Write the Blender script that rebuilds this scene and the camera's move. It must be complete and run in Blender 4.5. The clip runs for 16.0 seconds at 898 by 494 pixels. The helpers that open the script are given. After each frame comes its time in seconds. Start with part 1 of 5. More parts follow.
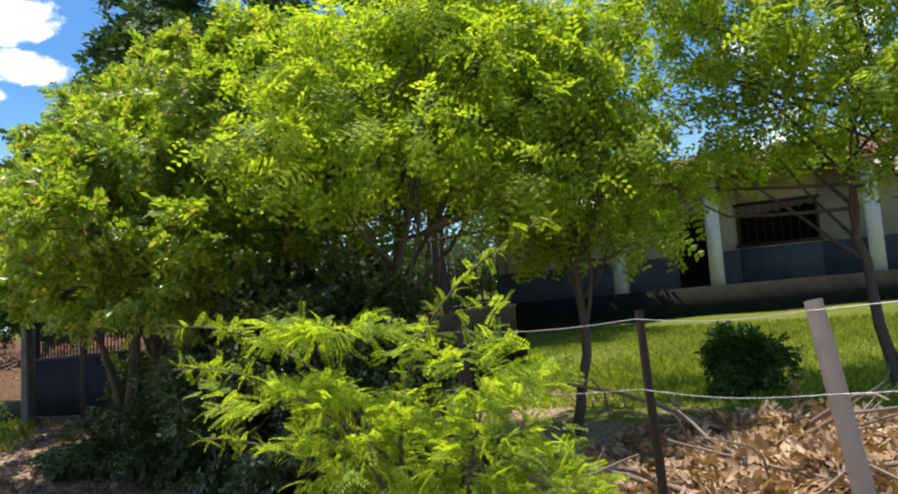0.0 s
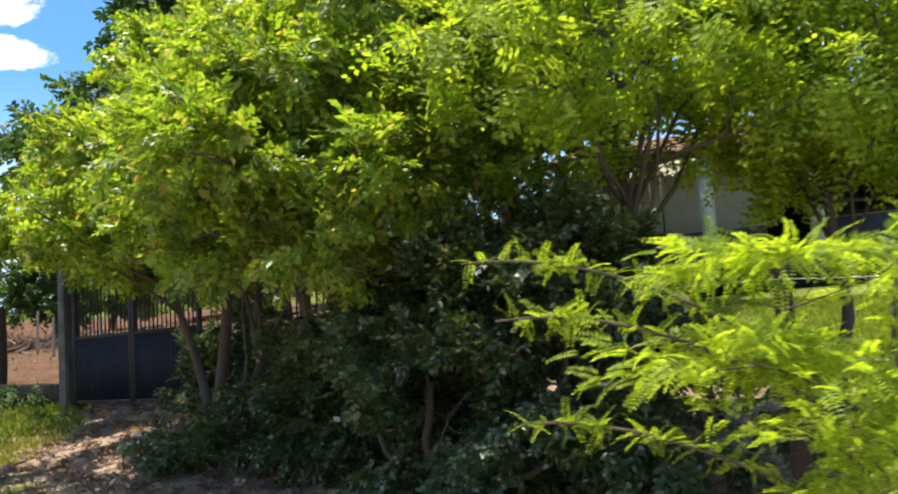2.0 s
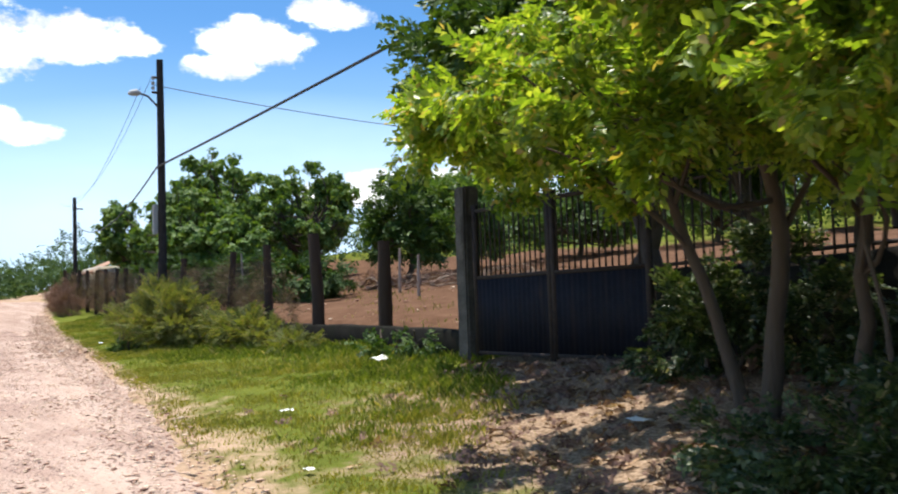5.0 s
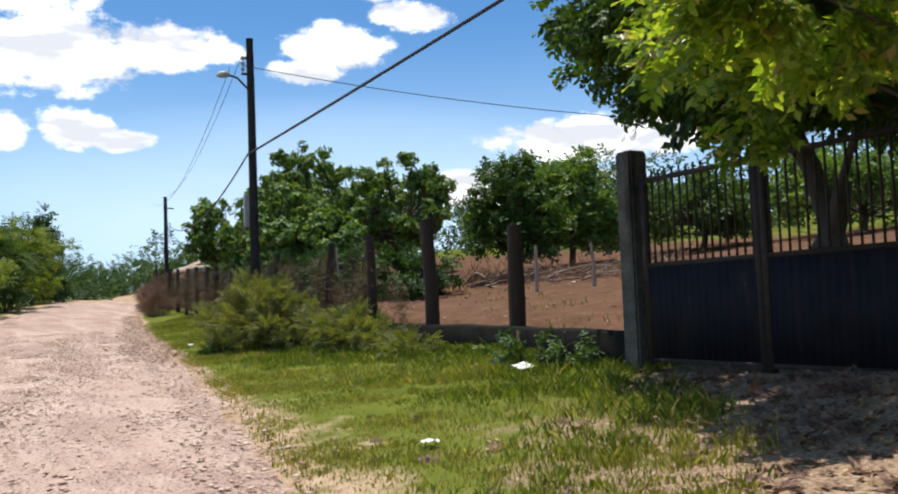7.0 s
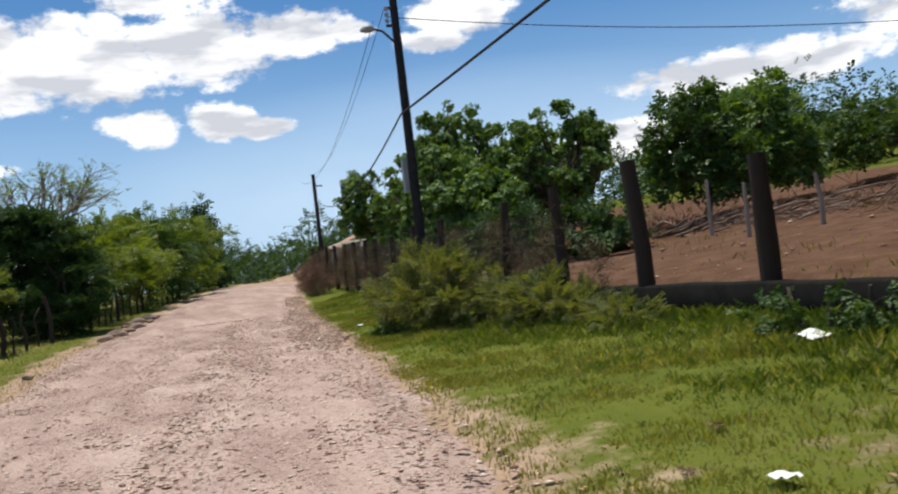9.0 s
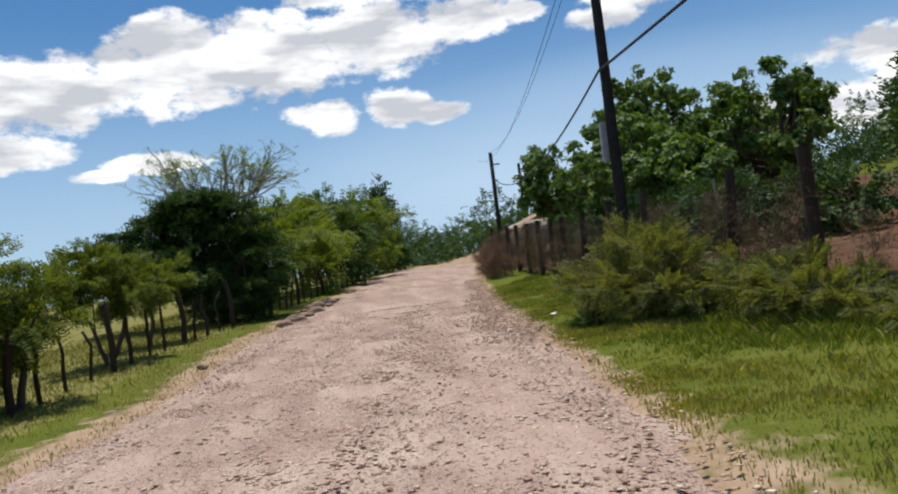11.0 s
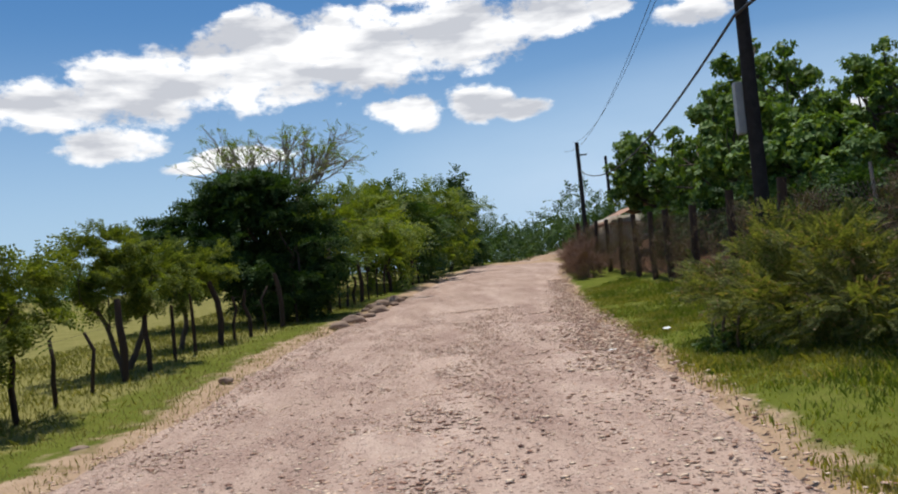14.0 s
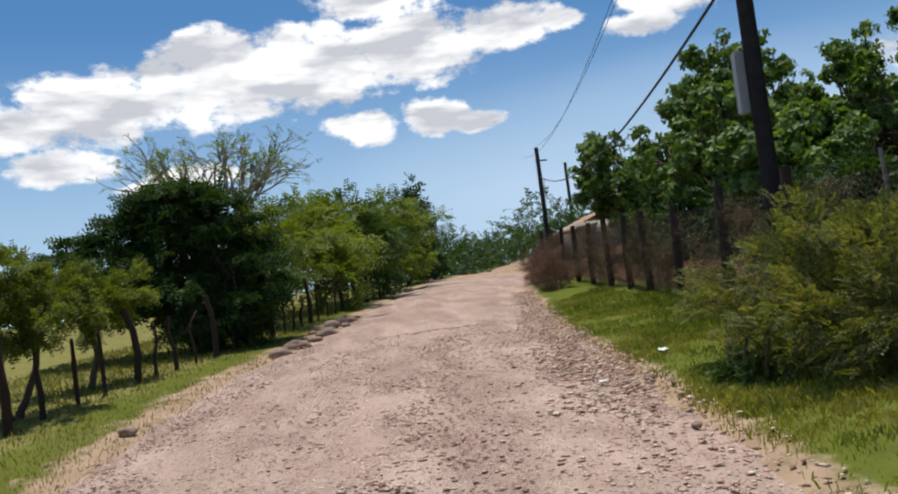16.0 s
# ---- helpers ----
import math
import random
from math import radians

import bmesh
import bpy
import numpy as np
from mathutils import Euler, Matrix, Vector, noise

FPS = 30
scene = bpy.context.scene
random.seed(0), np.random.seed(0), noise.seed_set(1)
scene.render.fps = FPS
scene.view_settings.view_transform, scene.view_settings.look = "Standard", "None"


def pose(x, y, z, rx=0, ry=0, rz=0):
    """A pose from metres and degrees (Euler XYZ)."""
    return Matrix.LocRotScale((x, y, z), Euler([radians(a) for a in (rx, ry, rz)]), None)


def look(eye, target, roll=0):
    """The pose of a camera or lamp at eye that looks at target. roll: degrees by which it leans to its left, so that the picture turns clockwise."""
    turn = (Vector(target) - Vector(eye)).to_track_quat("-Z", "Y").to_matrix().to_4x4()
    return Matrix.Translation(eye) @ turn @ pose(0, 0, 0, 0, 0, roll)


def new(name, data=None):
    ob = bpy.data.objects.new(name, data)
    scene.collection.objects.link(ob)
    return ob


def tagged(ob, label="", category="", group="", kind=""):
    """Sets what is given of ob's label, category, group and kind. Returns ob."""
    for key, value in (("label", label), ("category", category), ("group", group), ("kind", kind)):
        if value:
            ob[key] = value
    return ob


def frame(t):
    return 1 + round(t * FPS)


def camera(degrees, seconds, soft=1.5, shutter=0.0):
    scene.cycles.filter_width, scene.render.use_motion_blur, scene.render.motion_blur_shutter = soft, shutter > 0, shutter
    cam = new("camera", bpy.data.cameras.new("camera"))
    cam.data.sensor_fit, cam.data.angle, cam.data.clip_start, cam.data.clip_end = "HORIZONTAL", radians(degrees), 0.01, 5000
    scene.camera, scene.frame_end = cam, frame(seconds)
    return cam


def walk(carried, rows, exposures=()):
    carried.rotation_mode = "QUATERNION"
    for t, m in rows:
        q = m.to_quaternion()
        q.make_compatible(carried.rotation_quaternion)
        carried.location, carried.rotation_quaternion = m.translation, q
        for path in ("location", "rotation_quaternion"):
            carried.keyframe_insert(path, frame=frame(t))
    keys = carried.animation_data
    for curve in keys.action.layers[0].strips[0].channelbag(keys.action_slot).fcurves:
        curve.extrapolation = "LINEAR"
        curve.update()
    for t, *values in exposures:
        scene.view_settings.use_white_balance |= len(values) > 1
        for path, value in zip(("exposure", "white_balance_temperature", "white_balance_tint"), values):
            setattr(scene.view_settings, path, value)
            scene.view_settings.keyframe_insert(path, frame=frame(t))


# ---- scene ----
cam = camera(54.0, 16.0, soft=2.0, shutter=0.2)
PATH = [
    (0, (-0.037, -0.008, 1.405), (-1.231, 1.576, 1.662), -3.6),
    (0.5, (-0.569, 0.011, 1.406), (-1.7, 1.636, 1.687), -4.4),
    (1, (-1.27, 0.108, 1.41), (-2.349, 1.769, 1.684), -5.4),
    (1.5, (-1.782, 0.127, 1.409), (-2.869, 1.789, 1.646), -4.5),
    (2, (-2.386, 0.218, 1.374), (-3.555, 1.825, 1.596), -3.8),
    (2.5, (-3.143, 0.385, 1.543), (-4.348, 1.977, 1.658), -5.8),
    (3, (-3.692, 0.457, 1.568), (-4.866, 2.072, 1.686), -3.5),
    (3.5, (-4.266, 0.685, 1.569), (-5.578, 2.187, 1.709), -2.7),
    (4, (-4.874, 0.825, 1.565), (-6.319, 2.198, 1.723), -2.7),
    (4.5, (-5.444, 0.952, 1.565), (-6.995, 2.21, 1.674), -2.4),
    (5, (-6.182, 1.109, 1.543), (-7.831, 2.233, 1.673), -1.9),
    (5.2, (-6.447, 1.164, 1.534), (-8.111, 2.266, 1.675), -1.3),
    (7.3, (-9.155, 1.784, 1.521), (-10.91, 2.734, 1.656), -2.6),
    (7.5, (-9.387, 1.767, 1.577), (-11.143, 2.716, 1.711), -3.3),
    (8, (-9.992, 1.844, 1.634), (-11.774, 2.74, 1.776), -5.8),
    (8.5, (-10.691, 1.937, 1.652), (-12.522, 2.727, 1.799), -6.4),
    (9, (-11.335, 2.005, 1.661), (-13.218, 2.674, 1.732), -6.6),
    (9.5, (-12.038, 2.09, 1.716), (-13.986, 2.531, 1.799), -7.0),
    (10, (-12.712, 2.073, 1.728), (-14.674, 2.454, 1.789), -7.5),
    (10.2, (-12.965, 2.102, 1.746), (-14.932, 2.455, 1.803), -8.0),
    (12.3, (-15.433, 2.365, 1.769), (-17.42, 2.569, 1.866), -4.3),
    (12.5, (-15.696, 2.399, 1.768), (-17.682, 2.612, 1.861), -4.3),
    (13, (-16.345, 2.47, 1.815), (-18.337, 2.624, 1.897), -4.3),
    (13.5, (-17.065, 2.524, 1.838), (-19.062, 2.613, 1.916), -5.1),
    (14, (-17.745, 2.672, 1.841), (-19.74, 2.78, 1.925), -5.2),
    (14.5, (-18.416, 2.686, 1.826), (-20.41, 2.818, 1.91), -3.9),
    (15, (-19.064, 2.782, 1.87), (-21.057, 2.939, 1.95), -4.9),
    (15.5, (-19.698, 2.828, 1.889), (-21.689, 3.001, 1.982), -6.9),
    (16, (-20.319, 2.96, 1.914), (-22.306, 3.162, 2.018), -7.0),
]
walk(cam, [(t, look(eye, target, roll)) for t, eye, target, roll in PATH],
     exposures=[(0, 0.68), (1.2, 0.85), (2.2, 1.1), (3.0, 1.36), (3.6, 1.32), (4.3, 0.98), (5.0, 0.62), (7.5, 0.25), (10.0, -0.19), (16.0, -0.21)])

# ---- light ----
SUN_DIR = Vector((-0.18, -0.03, 1.0)).normalized()
world = bpy.data.worlds.new("world")
scene.world = world
world.use_nodes = True
wn, wl = world.node_tree.nodes, world.node_tree.links
wn.clear()


def wmath(op, a, b=None, clamp=False):
    n = wn.new("ShaderNodeMath")
    n.operation, n.use_clamp = op, clamp
    for i, v in enumerate((a, b)):
        if v is None:
            continue
        if isinstance(v, (int, float)):
            n.inputs[i].default_value = v
        else:
            wl.new(v, n.inputs[i])
    return n.outputs[0]


sky = wn.new("ShaderNodeTexSky")
sky.sky_type, sky.sun_disc = "NISHITA", False
sky.sun_elevation = math.asin(SUN_DIR.z)
sky.sun_rotation = math.atan2(SUN_DIR.x, SUN_DIR.y)
sky.air_density, sky.dust_density, sky.ozone_density = 1.0, 0.6, 2.5
coord = wn.new("ShaderNodeTexCoord")
sep = wn.new("ShaderNodeSeparateXYZ")
wl.new(coord.outputs["Generated"], sep.inputs[0])
az = wmath("MULTIPLY", wmath("ARCTAN2", sep.outputs["Y"], wmath("MULTIPLY", sep.outputs["X"], -1.0)), 57.2958)
el = wmath("MULTIPLY", wmath("ARCSINE", sep.outputs["Z"]), 57.2958)
flat = wn.new("ShaderNodeCombineXYZ")
wl.new(az, flat.inputs[0]), wl.new(wmath("MULTIPLY", el, 1.5), flat.inputs[1])


def wnoise(scale, detail, rough):
    n = wn.new("ShaderNodeTexNoise")
    n.inputs["Scale"].default_value, n.inputs["Detail"].default_value, n.inputs["Roughness"].default_value = scale, detail, rough
    wl.new(flat.outputs[0], n.inputs["Vector"])
    return n.outputs[0]


# cumulus clouds: azimuth from the road's far end, elevation, half width, half height
CLOUDS = [(-21, 12.6, 5, 1.7), (-15, 13.6, 6, 2.5), (-8, 14.7, 6, 3.0), (-1.5, 15.4, 6, 3.1), (5, 15.8, 5, 2.7), (11, 16.4, 4.5, 1.6),
          (14.5, 16.4, 2, 1.0), (3, 19.3, 4.5, 2), (-8, 17.0, 3.5, 1.5), (-17.5, 10.2, 3.4, 1.2), (-27, 12, 5, 2), (-35, 14, 6, 3),
          (1.8, 11.1, 2.3, 1.3), (-0.3, 11.6, 1.6, 0.8), (6, 11.5, 2.6, 1.4), (8.6, 10.8, 2.2, 0.8), (-9.5, 9.2, 3.4, 0.8), (-13, 8.6, 2, 0.5),
          (22, 16.8, 4, 1.7), (20, 15.3, 2.8, 0.9), (27, 18.6, 3, 1.1), (25, 21.3, 4.5, 1.7), (40, 10.5, 9, 1.7), (33, 7.5, 10, 1.6), (52, 12.5, 8, 2.4)]
mass = None
for a, e, ra, re in CLOUDS:
    d2 = wmath("ADD", wmath("POWER", wmath("ABSOLUTE", wmath("DIVIDE", wmath("SUBTRACT", az, a), ra)), 2.0),
               wmath("POWER", wmath("ABSOLUTE", wmath("DIVIDE", wmath("SUBTRACT", el, e), re)), 2.0))
    one = wmath("SUBTRACT", 1.0, d2)
    mass = one if mass is None else wmath("MAXIMUM", mass, one)
mass = wmath("MAXIMUM", mass, -1.2)
# a loose field of cloud over the rest of the sky
rest = wmath("MULTIPLY", wmath("SUBTRACT", wnoise(0.045, 3, 0.5), 0.50), 7.0)
away = wmath("MULTIPLY", wmath("SUBTRACT", wmath("ABSOLUTE", az), 62.0), 0.1, True)
high = wmath("MULTIPLY", wmath("SUBTRACT", el, 24.0), 0.2, True)
mass = wmath("MAXIMUM", mass, wmath("SUBTRACT", wmath("ADD", rest, wmath("MULTIPLY", wmath("MAXIMUM", away, high), 2.0)), 2.4))
puff = wmath("ADD", mass, wmath("MULTIPLY", wmath("SUBTRACT", wnoise(0.46, 8, 0.62), 0.5), 2.5))
cover = wn.new("ShaderNodeMapRange")
cover.interpolation_type = "SMOOTHSTEP"
cover.inputs["From Min"].default_value, cover.inputs["From Max"].default_value = 0.0, 0.62
wl.new(puff, cover.inputs["Value"])
raised = wn.new("ShaderNodeVectorMath")
raised.operation, raised.inputs[1].default_value = "ADD", (-0.3, 1.5, 0.0)
long_ = wn.new("ShaderNodeCombineXYZ")
wl.new(wmath("MULTIPLY", az, 0.45), long_.inputs[0]), wl.new(wmath("MULTIPLY", el, 1.5), long_.inputs[1])
wl.new(long_.outputs[0], raised.inputs[0])


def billow(vec, scale, detail):
    n = wn.new("ShaderNodeTexNoise")
    n.inputs["Scale"].default_value, n.inputs["Detail"].default_value, n.inputs["Roughness"].default_value = scale, detail, 0.5
    wl.new(vec, n.inputs["Vector"])
    return n.outputs[0]


relief = wmath("SUBTRACT", billow(long_.outputs[0], 0.3, 5), billow(raised.outputs[0], 0.3, 5))
tone = wmath("ADD", wmath("MULTIPLY", relief, 2.2), wmath("SUBTRACT", 0.82, wmath("MULTIPLY", mass, 0.22)))
body = wn.new("ShaderNodeValToRGB")
body.color_ramp.elements[0].position, body.color_ramp.elements[0].color = 0.42, (0.52, 0.54, 0.59, 1)
body.color_ramp.elements[1].position, body.color_ramp.elements[1].color = 0.9, (1.0, 1.0, 1.0, 1)
wl.new(tone, body.inputs[0])
haze = wn.new("ShaderNodeMapRange")
haze.interpolation_type = "SMOOTHSTEP"
for key, value in (("From Min", 19.0), ("From Max", 1.0), ("To Min", 0.0), ("To Max", 0.75)):
    haze.inputs[key].default_value = value
wl.new(el, haze.inputs["Value"])
SKY_STRENGTH, CLOUD_LIGHT = 0.1, 11.7
thin = wn.new("ShaderNodeMixRGB")
thin.inputs[2].default_value = (CLOUD_LIGHT * 0.52, CLOUD_LIGHT * 0.68, CLOUD_LIGHT * 0.87, 1)
deep = wn.new("ShaderNodeMixRGB")
deep.blend_type, deep.inputs[0].default_value, deep.inputs[2].default_value = "MULTIPLY", 1.0, (0.54, 0.9, 1.16, 1)
wl.new(sky.outputs[0], deep.inputs[1])
veil = wmath("SUBTRACT", 1.0, wmath("ADD", wmath("POWER", wmath("ABSOLUTE", wmath("DIVIDE", wmath("SUBTRACT", az, 22.0), 24.0)), 2.0), wmath("POWER", wmath("ABSOLUTE", wmath("DIVIDE", wmath("SUBTRACT", el, 7.0), 7.0)), 2.0)))
veil = wmath("MULTIPLY", wmath("MULTIPLY", wmath("MAXIMUM", veil, 0.0), billow(long_.outputs[0], 0.12, 5)), 0.7, True)
wl.new(wmath("ADD", haze.outputs[0], veil, True), thin.inputs[0]), wl.new(deep.outputs[0], thin.inputs[1])
lit = wn.new("ShaderNodeMixRGB")
lit.blend_type, lit.inputs[0].default_value = "MULTIPLY", 1.0
lit.inputs[2].default_value = (CLOUD_LIGHT * 1.12, CLOUD_LIGHT * 1.12, CLOUD_LIGHT * 1.12, 1)
wl.new(body.outputs[0], lit.inputs[1])
mixed = wn.new("ShaderNodeMixRGB")
wl.new(cover.outputs[0], mixed.inputs[0]), wl.new(thin.outputs[0], mixed.inputs[1]), wl.new(lit.outputs[0], mixed.inputs[2])
back = wn.new("ShaderNodeBackground")
back.inputs[1].default_value = SKY_STRENGTH
wl.new(mixed.outputs[0], back.inputs[0])
wout = wn.new("ShaderNodeOutputWorld")
wl.new(back.outputs[0], wout.inputs[0])

sun = new("sun", bpy.data.lights.new("sun", "SUN"))
sun.data.energy, sun.data.angle, sun.data.color = 5.0, radians(0.6), (1.0, 0.95, 0.86)
sun.matrix_world = look(SUN_DIR * 60, (0, 0, 0))

# ---- materials ----


class Nodes:
    """A node material with a Principled surface."""

    def __init__(self, name, rough=0.85, metal=0.0):
        self.m = bpy.data.materials.new(name)
        self.m.use_nodes = True
        self.t = self.m.node_tree
        self.p = self.t.nodes["Principled BSDF"]
        self.out = self.t.nodes["Material Output"]
        self.p.inputs["Roughness"].default_value, self.p.inputs["Metallic"].default_value = rough, metal
        self.p.inputs["Specular IOR Level"].default_value = 0.3

    def add(self, kind, **sockets):
        n = self.t.nodes.new(kind)
        for k, v in sockets.items():
            self.set(n, k.replace("_", " "), v)
        return n

    def set(self, n, key, v):
        s = n.inputs[int(key)] if key.isdigit() else n.inputs[key]
        if hasattr(v, "is_output"):
            self.t.links.new(v, s)
        else:
            s.default_value = v

    def where(self, space="Object"):
        if space == "World":
            return self.add("ShaderNodeNewGeometry").outputs["Position"]
        return self.add("ShaderNodeTexCoord").outputs[space]

    def noise(self, vec, scale, detail=4, rough=0.55):
        return self.add("ShaderNodeTexNoise", Vector=vec, Scale=scale, Detail=detail, Roughness=rough).outputs[0]

    def stretch(self, vec, s):
        n = self.add("ShaderNodeMapping", Vector=vec)
        n.inputs["Scale"].default_value = s
        return n.outputs[0]

    def ramp(self, fac, *stops):
        n = self.add("ShaderNodeValToRGB", Fac=fac)
        e = n.color_ramp.elements
        while len(e) < len(stops):
            e.new(0.5)
        for el_, (pos, col) in zip(e, stops):
            el_.position = pos
            el_.color = (*col, 1) if len(col) == 3 else col
        return n.outputs[0]

    def mix(self, fac, a, b, blend="MIX"):
        n = self.t.nodes.new("ShaderNodeMixRGB")
        n.blend_type = blend
        for i, v in enumerate((fac, a, b)):
            if isinstance(v, tuple):
                v = (*v, 1) if len(v) == 3 else v
            self.set(n, str(i), v)
        return n.outputs[0]

    def math(self, op, a, b=0.0, clamp=False):
        n = self.t.nodes.new("ShaderNodeMath")
        n.operation, n.use_clamp = op, clamp
        self.set(n, "0", a), self.set(n, "1", b)
        return n.outputs[0]

    def bump(self, height, strength=0.5, distance=0.02):
        n = self.add("ShaderNodeBump", Height=height, Strength=strength, Distance=distance)
        self.t.links.new(n.outputs[0], self.p.inputs["Normal"])

    def base(self, colour):
        self.set(self.p, "Base Color", colour)
        return self.m


def leaf_material(name, dark, mid, light, through_=0.35, dry=None, gloss=0.55):
    n = Nodes(name, gloss)
    rnd = n.add("ShaderNodeNewGeometry").outputs["Random Per Island"]
    big = n.noise(n.where("World"), 0.9, 3)
    f = n.math("ADD", n.math("MULTIPLY", rnd, 0.6), n.math("MULTIPLY", big, 0.5))
    stops = [(0.18, dark), (0.55, mid), (0.88, light)]
    col = n.ramp(f, *stops)
    if dry:
        col = n.mix(n.math("GREATER_THAN", n.math("FRACT", n.math("MULTIPLY", rnd, 37.0)), 0.93), col, dry)
    n.base(col)
    n.p.inputs["Specular IOR Level"].default_value = 0.3 if gloss > 0.5 else 0.5
    tr = n.add("ShaderNodeBsdfTranslucent", Color=n.mix(1.0, col, (1.25, 1.2, 0.35, 1), "MULTIPLY"))
    mx = n.add("ShaderNodeMixShader", Fac=through_)
    n.t.links.new(n.p.outputs[0], mx.inputs[1]), n.t.links.new(tr.outputs[0], mx.inputs[2])
    n.t.links.new(mx.outputs[0], n.out.inputs[0])
    return n.m


LEAF_ROW = leaf_material("leaf_broad_green", (0.065, 0.13, 0.016), (0.2, 0.31, 0.035), (0.41, 0.48, 0.09), 0.58, (0.42, 0.33, 0.12), 0.36)
LEAF_FEATHER = leaf_material("leaf_feather_bright", (0.12, 0.21, 0.02), (0.29, 0.4, 0.04), (0.48, 0.55, 0.07), 0.68)
# undergrowth leaves: shade below the crowns is put into this darker colour
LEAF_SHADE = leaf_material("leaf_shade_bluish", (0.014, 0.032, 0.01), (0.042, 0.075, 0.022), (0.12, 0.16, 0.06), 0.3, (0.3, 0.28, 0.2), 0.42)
LEAF_DARK = leaf_material("leaf_dark", (0.014, 0.036, 0.01), (0.036, 0.08, 0.018), (0.08, 0.14, 0.035), 0.25, None, 0.7)
LEAF_GROVE = leaf_material("leaf_grove", (0.045, 0.1, 0.022), (0.115, 0.2, 0.045), (0.22, 0.31, 0.09), 0.36)
LEAF_FAR = leaf_material("leaf_mid_green", (0.025, 0.06, 0.013), (0.055, 0.11, 0.02), (0.11, 0.17, 0.035), 0.3)
LEAF_OLIVE = leaf_material("leaf_olive", (0.065, 0.085, 0.026), (0.14, 0.165, 0.05), (0.25, 0.265, 0.095), 0.4, (0.28, 0.21, 0.12), 0.8)
LEAF_THORN = leaf_material("leaf_thorn", (0.075, 0.12, 0.018), (0.145, 0.205, 0.03), (0.24, 0.29, 0.05), 0.45)
LEAF_DRY = leaf_material("leaf_dry", (0.16, 0.09, 0.05), (0.38, 0.235, 0.135), (0.58, 0.42, 0.27), 0.15, None, 0.85)
LEAF_PINK = leaf_material("twig_dry_pinkish", (0.1, 0.058, 0.046), (0.17, 0.1, 0.08), (0.25, 0.155, 0.12), 0.15, None, 0.85)
LEAF_CREEPER = leaf_material("creeper_dry", (0.05, 0.035, 0.024), (0.11, 0.075, 0.052), (0.22, 0.16, 0.11), 0.15, (0.14, 0.17, 0.05), 0.85)
LEAF_FIELD = leaf_material("leaf_field_tree", (0.055, 0.08, 0.015), (0.125, 0.17, 0.028), (0.23, 0.27, 0.06), 0.45, None, 0.7)
GRASS = leaf_material("grass_blade", (0.055, 0.09, 0.015), (0.155, 0.21, 0.03), (0.31, 0.34, 0.075), 0.5, (0.5, 0.42, 0.19), 0.8)
GRASS_YELLOW = leaf_material("grass_blade_yellowing", (0.14, 0.16, 0.026), (0.28, 0.28, 0.055), (0.46, 0.42, 0.12), 0.45, (0.55, 0.46, 0.24), 0.8)
GRASS_FIELD = leaf_material("grass_blade_field", (0.085, 0.1, 0.02), (0.18, 0.185, 0.045), (0.32, 0.3, 0.1), 0.45, (0.42, 0.36, 0.17), 0.8)
GRASS_LAWN = leaf_material("grass_blade_lawn", (0.12, 0.17, 0.02), (0.26, 0.32, 0.04), (0.4, 0.43, 0.09), 0.5, None, 0.8)
GRASS_DRY = leaf_material("grass_blade_dry", (0.2, 0.18, 0.06), (0.33, 0.29, 0.11), (0.45, 0.39, 0.18), 0.3, None, 0.8)


def bark(name, a, b):
    n = Nodes(name, 0.9)
    v = n.where("World")
    f = n.noise(n.stretch(v, (9, 9, 2)), 2.2, 6, 0.65)
    n.bump(f, 0.8, 0.02)
    return n.base(n.mix(n.noise(v, 3, 3), n.ramp(f, (0.3, a), (0.7, b)), n.ramp(f, (0.3, b), (0.7, a))))


BARK = bark("bark_brown", (0.048, 0.036, 0.028), (0.13, 0.1, 0.077))
BARK_GREY = bark("bark_grey", (0.12, 0.105, 0.085), (0.29, 0.26, 0.21))
WOOD_POST = bark("post_weathered_wood", (0.022, 0.015, 0.012), (0.07, 0.045, 0.033))
WOOD_PALE = bark("post_pale_wood", (0.25, 0.19, 0.15), (0.46, 0.37, 0.31))
TWIG = bark("twig_dead", (0.13, 0.09, 0.065), (0.32, 0.24, 0.18))


def mottled(name, a, b, rough=0.9, scale=4.0, stain=None, metal=0.0, bump=0.3):
    n = Nodes(name, rough, metal)
    n.p.inputs["Specular IOR Level"].default_value = 0.04 if rough > 0.9 else 0.12 if rough > 0.6 else 0.4
    v = n.where("World")
    f = n.math("ADD", n.math("MULTIPLY", n.noise(v, scale, 5), 0.6), n.math("MULTIPLY", n.noise(v, scale * 9, 3), 0.4))
    col = n.ramp(f, (0.32, a), (0.68, b))
    if stain:
        streak = n.noise(n.stretch(v, (3.0, 3.0, 0.35)), 1.6, 5, 0.7)
        col = n.mix(n.ramp(streak, (0.5, (0, 0, 0)), (0.72, (1, 1, 1))), col, stain)
    n.bump(f, bump, 0.01)
    return n.base(col)


